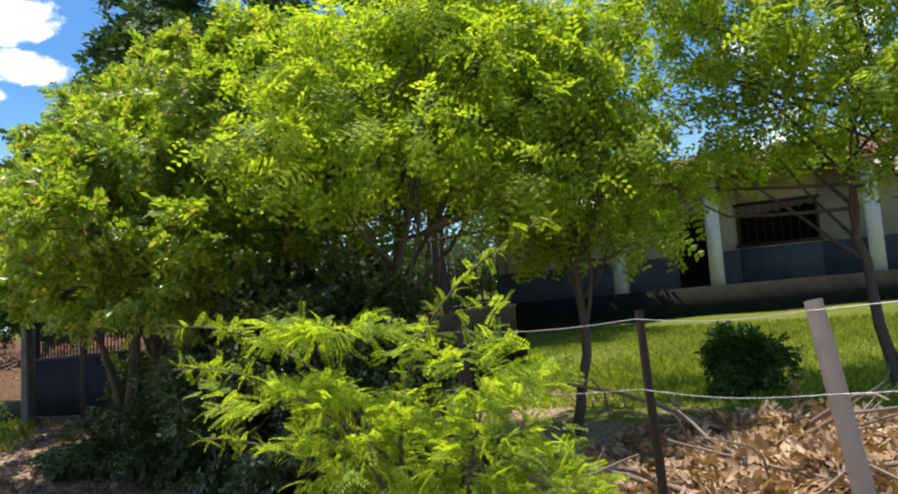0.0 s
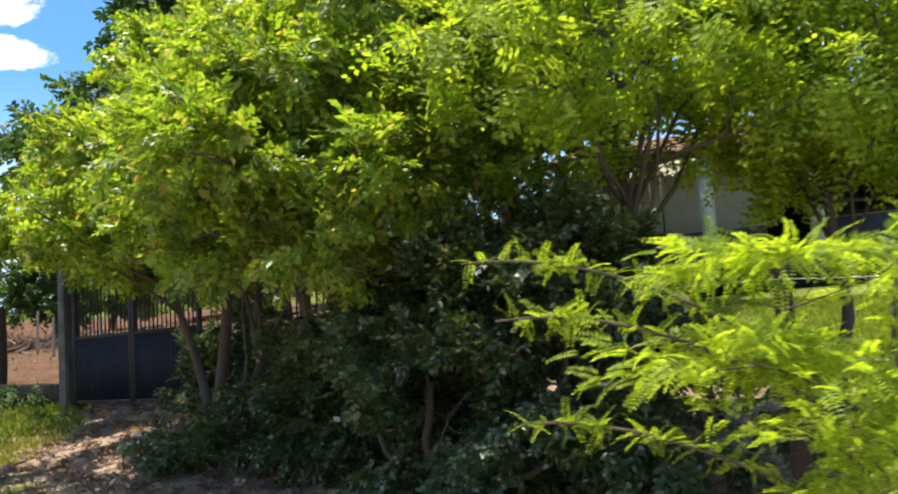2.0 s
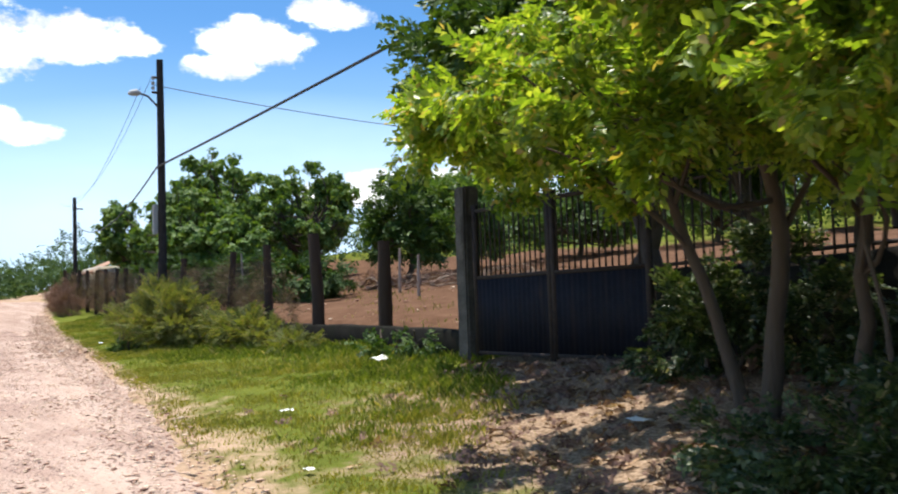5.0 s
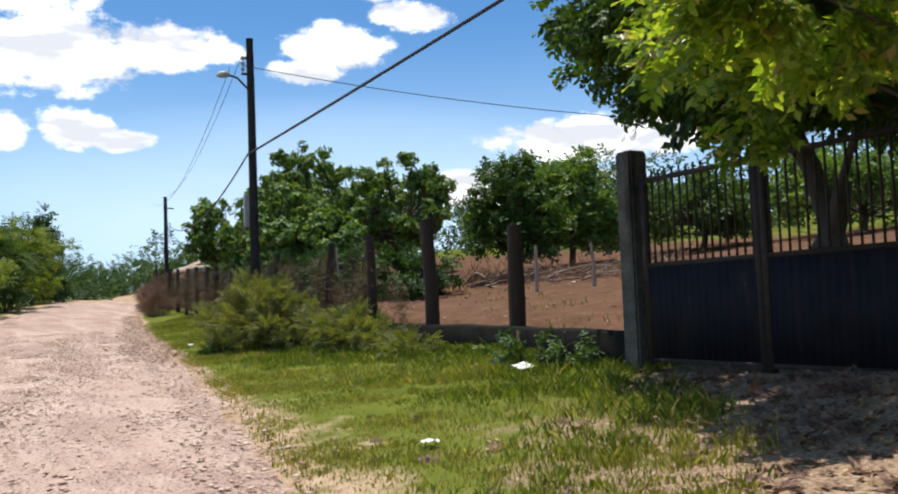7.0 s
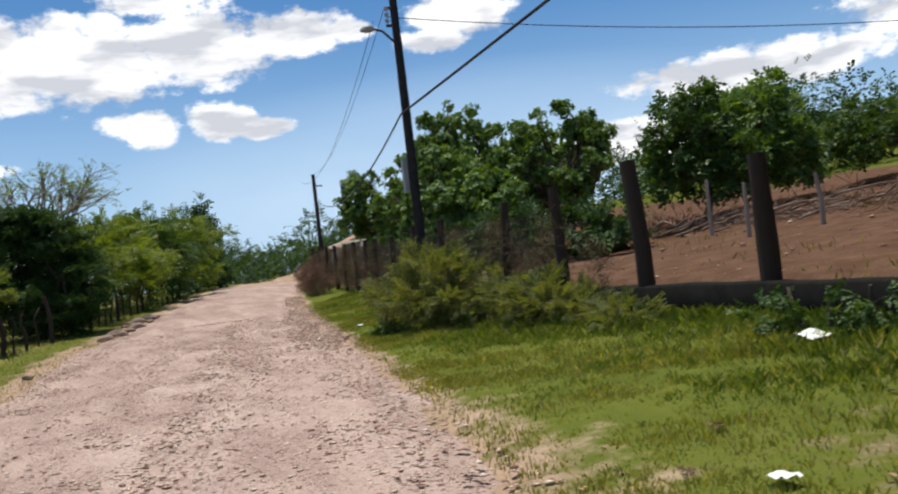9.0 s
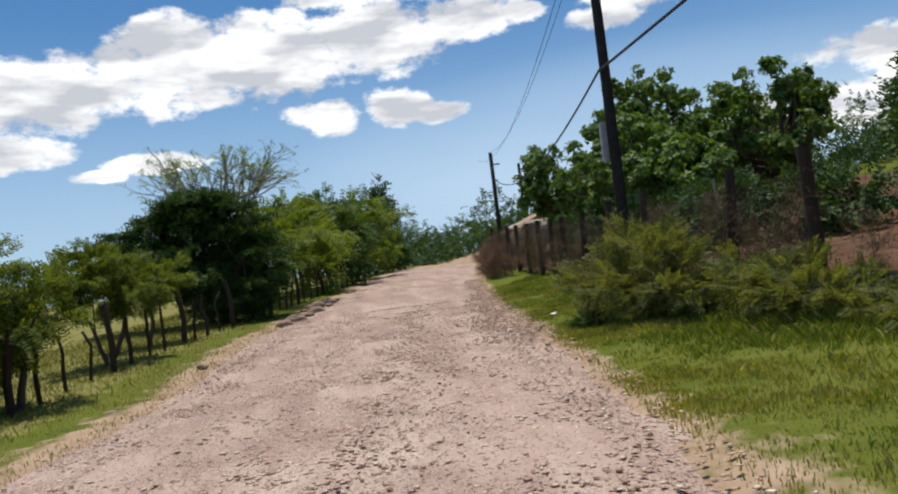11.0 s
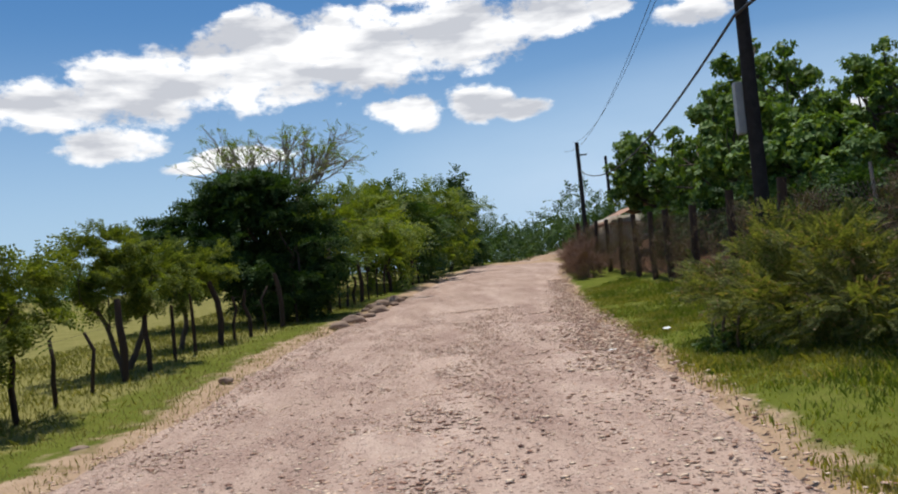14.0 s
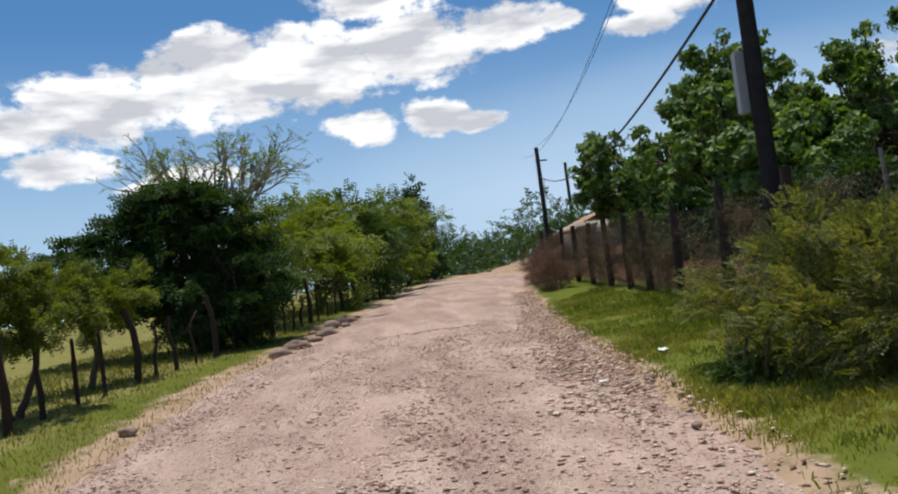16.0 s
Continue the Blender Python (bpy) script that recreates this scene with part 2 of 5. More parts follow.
# base colour holds the shade on walls and porch, with faint greenish streaks
CONCRETE_SHADED = mottled("concrete_shaded_streaked", (0.011, 0.0105, 0.0095), (0.028, 0.026, 0.022), 0.95, 5, (0.02, 0.022, 0.015))
CONCRETE_PILLAR = mottled("concrete_pillar_stained", (0.05, 0.046, 0.043), (0.15, 0.14, 0.125), 0.95, 4, (0.02, 0.018, 0.016))
PLASTER = mottled("plaster_cream", (0.42, 0.39, 0.33), (0.54, 0.51, 0.43), 0.9, 2, (0.42, 0.38, 0.31))
PAINT_GREY = mottled("paint_bluish_grey", (0.065, 0.072, 0.085), (0.105, 0.115, 0.13), 0.85, 2, (0.08, 0.08, 0.085))
COLUMN_WHITE = mottled("paint_white_worn", (0.48, 0.48, 0.47), (0.62, 0.62, 0.6), 0.85, 3, (0.45, 0.43, 0.4))
TILE_CLAY = mottled("roof_clay_tile", (0.22, 0.12, 0.075), (0.42, 0.26, 0.17), 0.9, 6, (0.12, 0.085, 0.06))
# blue sheet darkened in its colour for the tree shade over the gate
SHEET_BLUE = mottled("gate_sheet_blue_shaded", (0.009, 0.0095, 0.015), (0.018, 0.019, 0.027), 0.75, 3, (0.03, 0.022, 0.02))
IRON = mottled("iron_dark_rusty", (0.03, 0.027, 0.026), (0.07, 0.05, 0.042), 0.7, 12)
# shade of the unlit room, put in as a near-black colour
DARKNESS = mottled("room_shade", (0.012, 0.011, 0.01), (0.02, 0.018, 0.016), 1.0, 2)
POLE_DARK = mottled("pole_tarred_wood", (0.02, 0.019, 0.02), (0.048, 0.045, 0.045), 0.92, 8, (0.03, 0.025, 0.022))
BOX_GREY = mottled("metal_box_grey", (0.26, 0.27, 0.28), (0.36, 0.37, 0.38), 0.5, 5)
CABLE = mottled("cable_black", (0.02, 0.02, 0.022), (0.03, 0.03, 0.032), 0.6, 5)
WIRE = mottled("wire_galvanised", (0.32, 0.32, 0.31), (0.46, 0.46, 0.45), 0.45, 20, None, 0.6)
STONE = mottled("stone_brownish", (0.16, 0.11, 0.085), (0.34, 0.25, 0.19), 0.9, 7)
LITTER = mottled("litter_white_plastic", (0.68, 0.68, 0.66), (0.8, 0.8, 0.78), 0.6, 9)
ROOF_TAN = mottled("roof_sheet_tan", (0.3, 0.17, 0.115), (0.44, 0.28, 0.2), 0.8, 2, (0.3, 0.2, 0.14))


def stone_material():
    n = Nodes("gravel_stone", 0.95)
    n.p.inputs["Specular IOR Level"].default_value = 0.15
    rnd = n.add("ShaderNodeNewGeometry").outputs["Random Per Island"]
    f = n.noise(n.where("World"), 30, 4)
    n.bump(f, 0.4, 0.005)
    return n.base(n.mix(n.math("MULTIPLY", f, 0.3), n.ramp(rnd, (0.0, (0.11, 0.05, 0.036)), (0.2, (0.39, 0.215, 0.15)), (0.5, (0.64, 0.43, 0.31)), (1.0, (0.86, 0.69, 0.52))), (0.36, 0.25, 0.2)))


GRAVEL = stone_material()


def road_material():
    n = Nodes("road_gravel_dirt", 1.0)
    n.p.inputs["Specular IOR Level"].default_value = 0.03
    v = n.where("World")
    large = n.noise(n.stretch(v, (0.22, 1.5, 1)), 0.9, 4)
    mid = n.noise(v, 5, 5, 0.65)
    patch = n.noise(n.stretch(v, (0.5, 1.2, 1)), 1.1, 4, 0.6)
    fine = n.noise(v, 60, 4, 0.75)
    col = n.ramp(large, (0.3, (0.36, 0.255, 0.205)), (0.5, (0.45, 0.325, 0.265)), (0.7, (0.53, 0.4, 0.335)))
    col = n.mix(n.ramp(patch, (0.45, (0, 0, 0)), (0.65, (0.75, 0.75, 0.75))), col, (0.31, 0.2, 0.165))
    col = n.mix(n.math("MULTIPLY", n.ramp(fine, (0.35, (0, 0, 0)), (0.7, (1, 1, 1))), 0.36), col, (0.57, 0.44, 0.35))
    col = n.mix(n.math("MULTIPLY", n.ramp(n.noise(n.stretch(v, (0.7, 1.6, 1)), 3.2, 5, 0.7), (0.5, (0, 0, 0)), (0.62, (1, 1, 1))), 0.22), col, (0.27, 0.165, 0.14))
    height = n.math("MULTIPLY", mid, 1.1)
    for scale, size, share in ((14.0, 0.30, 0.62), (26.0, 0.34, 0.5), (52.0, 0.36, 0.45)):
        cell = n.add("ShaderNodeTexVoronoi", Vector=v, Scale=scale, Randomness=1.0)
        pick = n.add("ShaderNodeSeparateColor", Color=cell.outputs["Color"])
        some = n.math("GREATER_THAN", n.math("ADD", pick.outputs[0], n.math("MULTIPLY", n.math("SUBTRACT", patch, 0.5), 1.6)), share)
        face = n.ramp(cell.outputs["Distance"], (size * 0.7, (1, 1, 1)), (size, (0, 0, 0)))
        stone = n.math("MULTIPLY", some, face)
        tone = n.ramp(pick.outputs[1], (0.0, (0.085, 0.048, 0.042)), (0.4, (0.2, 0.125, 0.105)), (0.7, (0.42, 0.3, 0.24)), (1.0, (0.7, 0.6, 0.51)))
        col = n.mix(n.math("MULTIPLY", stone, 0.95), col, tone)
        height = n.math("ADD", height, n.math("MULTIPLY", stone, 0.8))
    n.bump(n.math("ADD", height, n.math("MULTIPLY", fine, 0.4)), 0.9, 0.025)
    return n.base(col)


ROAD = road_material()


def ground_material():
    n = Nodes("ground_grass_and_earth", 1.0)
    n.p.inputs["Specular IOR Level"].default_value = 0.0
    v = n.where("World")
    big, mid, fine = n.noise(v, 0.35, 4), n.noise(v, 2.2, 5, 0.65), n.noise(v, 28, 4, 0.7)
    grass = n.ramp(n.math("ADD", n.math("MULTIPLY", big, 0.45), n.math("MULTIPLY", mid, 0.55)), (0.3, (0.06, 0.082, 0.014)), (0.5, (0.115, 0.135, 0.022)), (0.68, (0.155, 0.155, 0.042)))
    grass = n.mix(n.ramp(fine, (0.4, (0, 0, 0)), (0.7, (0.7, 0.7, 0.7))), grass, (0.125, 0.135, 0.035))
    soil = n.ramp(mid, (0.3, (0.3, 0.2, 0.13)), (0.7, (0.44, 0.32, 0.22)))
    red = n.ramp(n.math("ADD", n.math("MULTIPLY", mid, 0.6), n.math("MULTIPLY", fine, 0.4)), (0.28, (0.06, 0.033, 0.021)), (0.5, (0.12, 0.067, 0.043)), (0.72, (0.19, 0.115, 0.077)))
    litter = n.ramp(fine, (0.35, (0.11, 0.074, 0.047)), (0.5, (0.26, 0.18, 0.122)), (0.68, (0.44, 0.33, 0.235)))
    col = grass
    straw = n.ramp(n.math("ADD", n.math("MULTIPLY", mid, 0.5), n.math("MULTIPLY", fine, 0.5)), (0.3, (0.13, 0.13, 0.04)), (0.7, (0.27, 0.24, 0.09)))
    for name, what in (("dry", straw), ("soil", soil), ("lot", red), ("litter", litter)):
        a = n.add("ShaderNodeAttribute")
        a.attribute_name = name
        f = n.math("ADD", a.outputs["Fac"], n.math("MULTIPLY", n.math("SUBTRACT", mid, 0.5), 1.3))
        col = n.mix(n.ramp(f, (0.35, (0, 0, 0)), (0.65, (1, 1, 1))), col, what)
    n.bump(n.math("ADD", mid, n.math("MULTIPLY", fine, 0.5)), 0.7, 0.04)
    return n.base(col)


GROUND = ground_material()

# ---- mesh helpers ----
RNG = np.random.default_rng(7)


class Mesh:
    """Collects vertices and faces, then becomes one mesh."""

    def __init__(self):
        self.v, self.f, self.n = [], [], 0

    def add(self, verts, faces):
        verts = np.asarray(verts, float).reshape(-1, 3)
        self.v.append(verts)
        self.f.append((np.asarray(faces, int) + self.n))
        self.n += len(verts)
        return self

    def box(self, centre, size, m=None):
        s = np.array([[x, y, z] for z in (-.5, .5) for y in (-.5, .5) for x in (-.5, .5)]) * size
        if m is not None:
            s = s @ np.array(m.to_3x3()).T
        return self.add(s + centre, [[0, 2, 3, 1], [4, 5, 7, 6], [0, 1, 5, 4], [2, 6, 7, 3], [0, 4, 6, 2], [1, 3, 7, 5]])

    def tube(self, pts, radii, sides=7, cap=True, wobble=0.0):
        pts = np.asarray(pts, float)
        k = len(pts)
        radii = np.broadcast_to(radii, k)
        d = np.gradient(pts, axis=0)
        d /= np.linalg.norm(d, axis=1)[:, None] + 1e-9
        ref = np.array([0.0, 0.0, 1.0]) if abs(d[:, 2]).mean() < 0.8 else np.array([1.0, 0.0, 0.0])
        u = np.cross(d, ref)
        u /= np.linalg.norm(u, axis=1)[:, None] + 1e-9
        w = np.cross(d, u)
        a = np.linspace(0, 2 * np.pi, sides, endpoint=False)
        r = radii[:, None] * (1 + wobble * RNG.uniform(-1, 1, (k, sides)))
        ring = pts[:, None] + r[..., None] * (np.cos(a)[None, :, None] * u[:, None] + np.sin(a)[None, :, None] * w[:, None])
        i, j = np.meshgrid(np.arange(k - 1), np.arange(sides), indexing="ij")
        i, j = i.ravel(), j.ravel()
        jn = (j + 1) % sides
        faces = np.stack([i * sides + j, i * sides + jn, (i + 1) * sides + jn, (i + 1) * sides + j], 1)
        self.add(ring.reshape(-1, 3), faces)
        if cap:
            for e in (0, k - 1):
                c = np.vstack([ring[e], pts[e]])
                self.add(c, [[q, (q + 1) % sides, sides, sides] for q in range(sides)])
        return self

    def build(self, name):
        me = bpy.data.meshes.new(name)
        v = np.concatenate(self.v)
        f = [a for a in self.f]
        loops, starts, pos = [], [], 0
        for a in f:
            if a.ndim == 1:
                a = a[None]
            if a.shape[1] == 4:
                tri = a[:, 2] == a[:, 3]
                quads, tris = a[~tri], a[tri][:, :3]
            else:
                quads, tris = np.zeros((0, 4), int), a
            for b in (quads, tris):
                if len(b):
                    loops.append(b.ravel())
                    starts.append(pos + np.arange(len(b)) * b.shape[1])
                    pos += b.size
        loops, starts = np.concatenate(loops), np.concatenate(starts)
        me.vertices.add(len(v)), me.loops.add(len(loops)), me.polygons.add(len(starts))
        me.vertices.foreach_set("co", v.ravel())
        me.loops.foreach_set("vertex_index", loops.astype(np.int32))
        me.polygons.foreach_set("loop_start", starts.astype(np.int32))
        me.update(calc_edges=True)
        return me


def part(name, mesh, material, parent=None, label="", smooth=False):
    me = mesh.build(name) if isinstance(mesh, Mesh) else mesh
    if not me.materials:
        me.materials.append(material)
    if smooth:
        me.polygons.foreach_set("use_smooth", [True] * len(me.polygons))
    ob = new(name, me)
    ob.parent = parent
    return tagged(ob, label) if label else ob


def thing(name, at, label, category, group="", kind="", turn=0.0):
    ob = new(name)
    ob.matrix_basis = pose(*at, 0, 0, turn)
    return tagged(ob, label, category, group, kind)


def curve(x, table):
    t = sorted(table)
    return np.interp(x, [a for a, _ in t], [b for _, b in t])


# ---- ground ----
RIGHT = [(30, -4), (0, 1.2), (-12.6, 3.4), (-20, 4.7), (-29, 6.0), (-39, 7.1), (-50, 8.6), (-60, 10.2), (-75, 13.5), (-95, 20), (-130, 36)]
LEFT = [(30, -11), (0, -5.2), (-12, -3.2), (-20, -1.9), (-27, -0.9), (-30, -0.6), (-36, 0.0), (-43, 1.3), (-50, 2.6), (-58, 4.1), (-75, 7.3), (-95, 13.5), (-130, 30)]
RISE = [(1500, -2), (60, -1.0), (0, 0), (-30, 0.6), (-40, 0.95), (-50, 1.5), (-60, 2.1), (-70, 2.6), (-80, 2.95), (-120, 4.0), (-1500, 12)]


def fence_y(x):
    return 9.05 + np.maximum(0, -23 - np.asarray(x, float)) * 0.055


def ground_z(x, y):
    x, y = np.asarray(x, float), np.asarray(y, float)
    z = curve(x, RISE)
    s = y - curve(x, RIGHT)
    z = z + 0.09 * np.clip(s, 0, 4.2)
    camber = np.clip(curve(x, RIGHT) - 1.5 - y, 0, 6) * 0.05 * np.clip((x + 38) / 8, 0, 1)
    z = z - camber
    lot = np.clip((y - fence_y(x) - 0.12) / 0.35, 0, 1) * np.clip((-17.2 - x) / 0.5, 0, 1) * np.clip((x + 52) / 14, 0.15, 1)
    z = z + 0.36 * lot
    back_ = np.clip(y - np.where(x < -17.2, fence_y(x), 5.0 + np.clip((-10 - x) / 7, 0, 1) * 4), 0, None)
    z = z + 0.125 * np.minimum(back_, 16) + 0.10 * np.clip(back_ - 16, 0, 60) + 0.03 * np.clip(back_ - 76, 0, 300)
    return z


def bare_ground(x, y):
    """1 on the bare, leaf-strewn earth before the gate and under the trees."""
    edge = 4.4 + np.maximum(-11.1 - x, -3) * 0.72 + 0.35 * np.sin(x * 1.7) + 0.2 * np.sin(x * 4.3 + y * 2)
    return np.clip((y - edge) / 0.7, 0, 1) * np.clip((x + 16.9) / 0.5, 0, 1) * np.clip((-4.0 - x) / 1.0, 0, 1)


def ground_at(x, y):
    return float(ground_z(x, y))


xs = np.concatenate([-np.geomspace(1500, 66, 26), np.arange(-64, 8, 0.4), np.geomspace(9, 1500, 24)])
ys = np.concatenate([-np.geomspace(1500, 15, 22), np.arange(-13.5, 27, 0.3), np.geomspace(28, 1500, 24)])
gx, gy = np.meshgrid(xs, ys, indexing="ij")
gz = ground_z(gx, gy)
bumps = np.array([[noise.noise((a * 0.55, b * 0.55, 0.0)) for b in ys] for a in xs])
near = (gx > -70) & (gx < 9) & (gy > -15) & (gy < 28)
onroad = (gy < curve(gx, RIGHT) + 0.1) & (gy > curve(gx, LEFT) - 0.1)
gz = gz + np.where(near, bumps * 0.05, bumps * 0.3)
gz = gz - np.where(onroad & near, 0.07, 0)
gm = Mesh()
ni, nj = gx.shape
ii, jj = np.meshgrid(np.arange(ni - 1), np.arange(nj - 1), indexing="ij")
ii, jj = ii.ravel(), jj.ravel()
gm.add(np.stack([gx, gy, gz], -1).reshape(-1, 3), np.stack([ii * nj + jj, (ii + 1) * nj + jj, (ii + 1) * nj + jj + 1, ii * nj + jj + 1], 1))
ground = part("ground", gm, GROUND, None, "", True)
tagged(ground, "uneven verge of green and dry grass with bare earth", "ground", kind="structure")
rgt, lft = gy - curve(gx, RIGHT), curve(gx, LEFT) - gy
soil = np.clip(1.0 - np.maximum(rgt / np.interp(gx, [-24, -17], [0.5, 1.6]), lft / 1.3), 0, 1) * np.where(rgt > -0.2, np.interp(gx, [-26, -20], [0.95, 0.72]), 0.9)
lotmask = np.clip((gy - fence_y(gx) - 0.1) / 0.4, 0, 1) * np.clip((-16.8 - gx) / 1.0, 0, 1) * np.clip((33 - gy) / 6, 0, 1) * np.clip((gx + 75) / 6, 0, 1)
litmask = np.clip(1.4 - np.hypot((gx + 1.0) / 4.2, (gy - 6.0) / 2.3), 0, 1) + np.clip(1.3 - np.hypot((gx + 10.5) / 5.5, (gy - 6.5) / 2.6), 0, 1) + np.clip(1.4 - np.hypot((gx + 1.2) / 3.2, (gy - 4.6) / 2.2), 0, 1)
litmask = np.maximum(litmask, bare_ground(gx, gy) * (gy < 9.2))
dry = np.clip((lft - 1.0) / 1.5, 0, 1) * np.clip((gx + 140) / 20, 0, 1)
for key, mask in (("dry", dry), ("soil", soil), ("lot", lotmask), ("litter", litmask)):
    att = ground.data.attributes.new(key, "FLOAT", "POINT")
    att.data.foreach_set("value", mask.ravel().astype(np.float32))

rx = np.concatenate([np.arange(12, -70, -0.35), np.arange(-70, -131, -2.0)])
rw = np.linspace(0, 1, 25)
ragged = np.array([[noise.noise((a * 0.7, 3.0, 0.0)), noise.noise((a * 0.7, 9.0, 0.0))] for a in rx]) * 0.35
rl, rr = curve(rx, LEFT) + ragged[:, 0], curve(rx, RIGHT) + ragged[:, 1]
rX = np.repeat(rx[:, None], len(rw), 1)
rY = rl[:, None] + (rr - rl)[:, None] * rw
rZ = ground_z(rX, rY) + 0.02 - 0.09 * (np.abs(rw - 0.5) * 2) ** 10
rZ = rZ + np.array([[noise.noise((a * 0.8, b * 1.6, 4.0)) for b in row] for a, row in zip(rx, rY)]) * 0.018
rZ = rZ - 0.02 * (np.exp(-((rw - 0.36) / 0.07) ** 2) + np.exp(-((rw - 0.68) / 0.07) ** 2))
road = Mesh()
ni, nj = rX.shape
ii, jj = np.meshgrid(np.arange(ni - 1), np.arange(nj - 1), indexing="ij")
ii, jj = ii.ravel(), jj.ravel()
road.add(np.stack([rX, rY, rZ], -1).reshape(-1, 3), np.stack([ii * nj + jj, ii * nj + jj + 1, (ii + 1) * nj + jj + 1, (ii + 1) * nj + jj], 1))
tagged(part("road", road, ROAD, None, "", True), "unpaved pinkish gravel road with worn wheel tracks", "road", kind="structure")

# ---- plants ----


def rotations(d, spin):
    """Frames whose x axis is d."""
    d = d / (np.linalg.norm(d, axis=1)[:, None] + 1e-9)
    ref = np.where(np.abs(d[:, 2:3]) > 0.95, np.array([[1.0, 0, 0]]), np.array([[0, 0, 1.0]]))
    u = np.cross(ref, d)
    u /= np.linalg.norm(u, axis=1)[:, None]
    w = np.cross(d, u)
    c, s = np.cos(spin)[:, None], np.sin(spin)[:, None]
    return np.stack([d, c * u + s * w, -s * u + c * w], 2)


def leaf(base, along, width, normal):
    """One folded leaf: four corners."""
    side = np.cross(normal, along)
    side /= np.linalg.norm(side) + 1e-9
    mid = base + along * 0.48
    up = normal / (np.linalg.norm(normal) + 1e-9) * width * 0.35
    return [base, mid + side * width + up, base + along, mid - side * width + up]


def sprig(kind, rng):
    """A twig with leaves along x, one metre long before scaling."""
    vs = []
    if kind == "broad":
        for k in range(11):
            t = 0.12 + 0.88 * k / 10
            a = rng.uniform(-1, 1) * 0.5 + (1 if k % 2 else -1) * 1.0
            d = np.array([math.cos(a) * 0.7 + 0.3, math.sin(a), rng.uniform(-0.5, 0.15)]) * rng.uniform(0.26, 0.42)
            vs += leaf(np.array([t, 0, -0.12 * t * t]), d, np.linalg.norm(d) * 0.27, np.array([rng.uniform(-.4, .4), rng.uniform(-.4, .4), 1]))
    elif kind == "feather":
        for k in range(9):
            t = 0.1 + 0.9 * k / 8
            for sgn in (1, -1):
                d = np.array([0.45, sgn * 1.0, -0.1]) * rng.uniform(0.2, 0.3) * (1.15 - 0.5 * t)
                vs += leaf(np.array([t, 0, -0.3 * t * t]), d, 0.05, np.array([0, rng.uniform(-.3, .3), 1]))
    elif kind == "spray":
        for k in range(4):
            t = 0.15 + 0.85 * k / 3
            for sgn in (1, -1):
                d = np.array([0.5, sgn * 1.0, -0.1]) * rng.uniform(0.26, 0.38) * (1.15 - 0.5 * t)
                vs += leaf(np.array([t, 0, -0.3 * t * t]), d, 0.085, np.array([0, rng.uniform(-.3, .3), 1]))
    elif kind == "bunch":
        for k in range(6):
            t = 0.12 + 0.88 * k / 5
            a = rng.uniform(-1, 1) * 0.5 + (1 if k % 2 else -1) * 1.0
            d = np.array([math.cos(a) * 0.7 + 0.3, math.sin(a), rng.uniform(-0.5, 0.15)]) * rng.uniform(0.32, 0.5)
            vs += leaf(np.array([t, 0, -0.12 * t * t]), d, np.linalg.norm(d) * 0.3, np.array([rng.uniform(-.4, .4), rng.uniform(-.4, .4), 1]))
    elif kind == "rosette":
        for k in range(8):
            a = k * 2.4
            e = rng.uniform(-0.5, 0.8)
            d = np.array([e, math.cos(a), math.sin(a)]) * rng.uniform(0.45, 0.62)
            vs += leaf(np.array([0.25 + 0.4 * rng.random(), 0, 0]), d, 0.19, np.array([1.0, 0, 0.3]))
    else:
        for k in range(7):
            d = np.array([1, rng.uniform(-.8, .8), rng.uniform(-.8, .8)]) * rng.uniform(0.3, 0.7)
            vs += leaf(np.array([0.1 * k, 0, 0]), d, 0.016, rng.normal(size=3))
    return np.array(vs)


SPRIGS = {k: [sprig(k, RNG) for _ in range(5)] for k in ("broad", "feather", "spray", "bunch", "rosette", "twig")}


def put_sprigs(mesh, kind, at, d, size, rng):
    n = len(at)
    if not n:
        return
    rot = rotations(d, rng.normal(0, 0.7, n))
    pick = rng.integers(0, 5, n)
    for k in range(5):
        sel = np.where(pick == k)[0]
        if not len(sel):
            continue
        t = SPRIGS[kind][k]
        v = np.einsum("nij,lj->nli", rot[sel], t) * size[sel, None, None] + at[sel, None]
        q = np.arange(len(sel) * len(t) // 4)[:, None] * 4
        f = np.concatenate([q + [0, 1, 2], q + [0, 2, 3]])
        mesh.add(v.reshape(-1, 3), f)


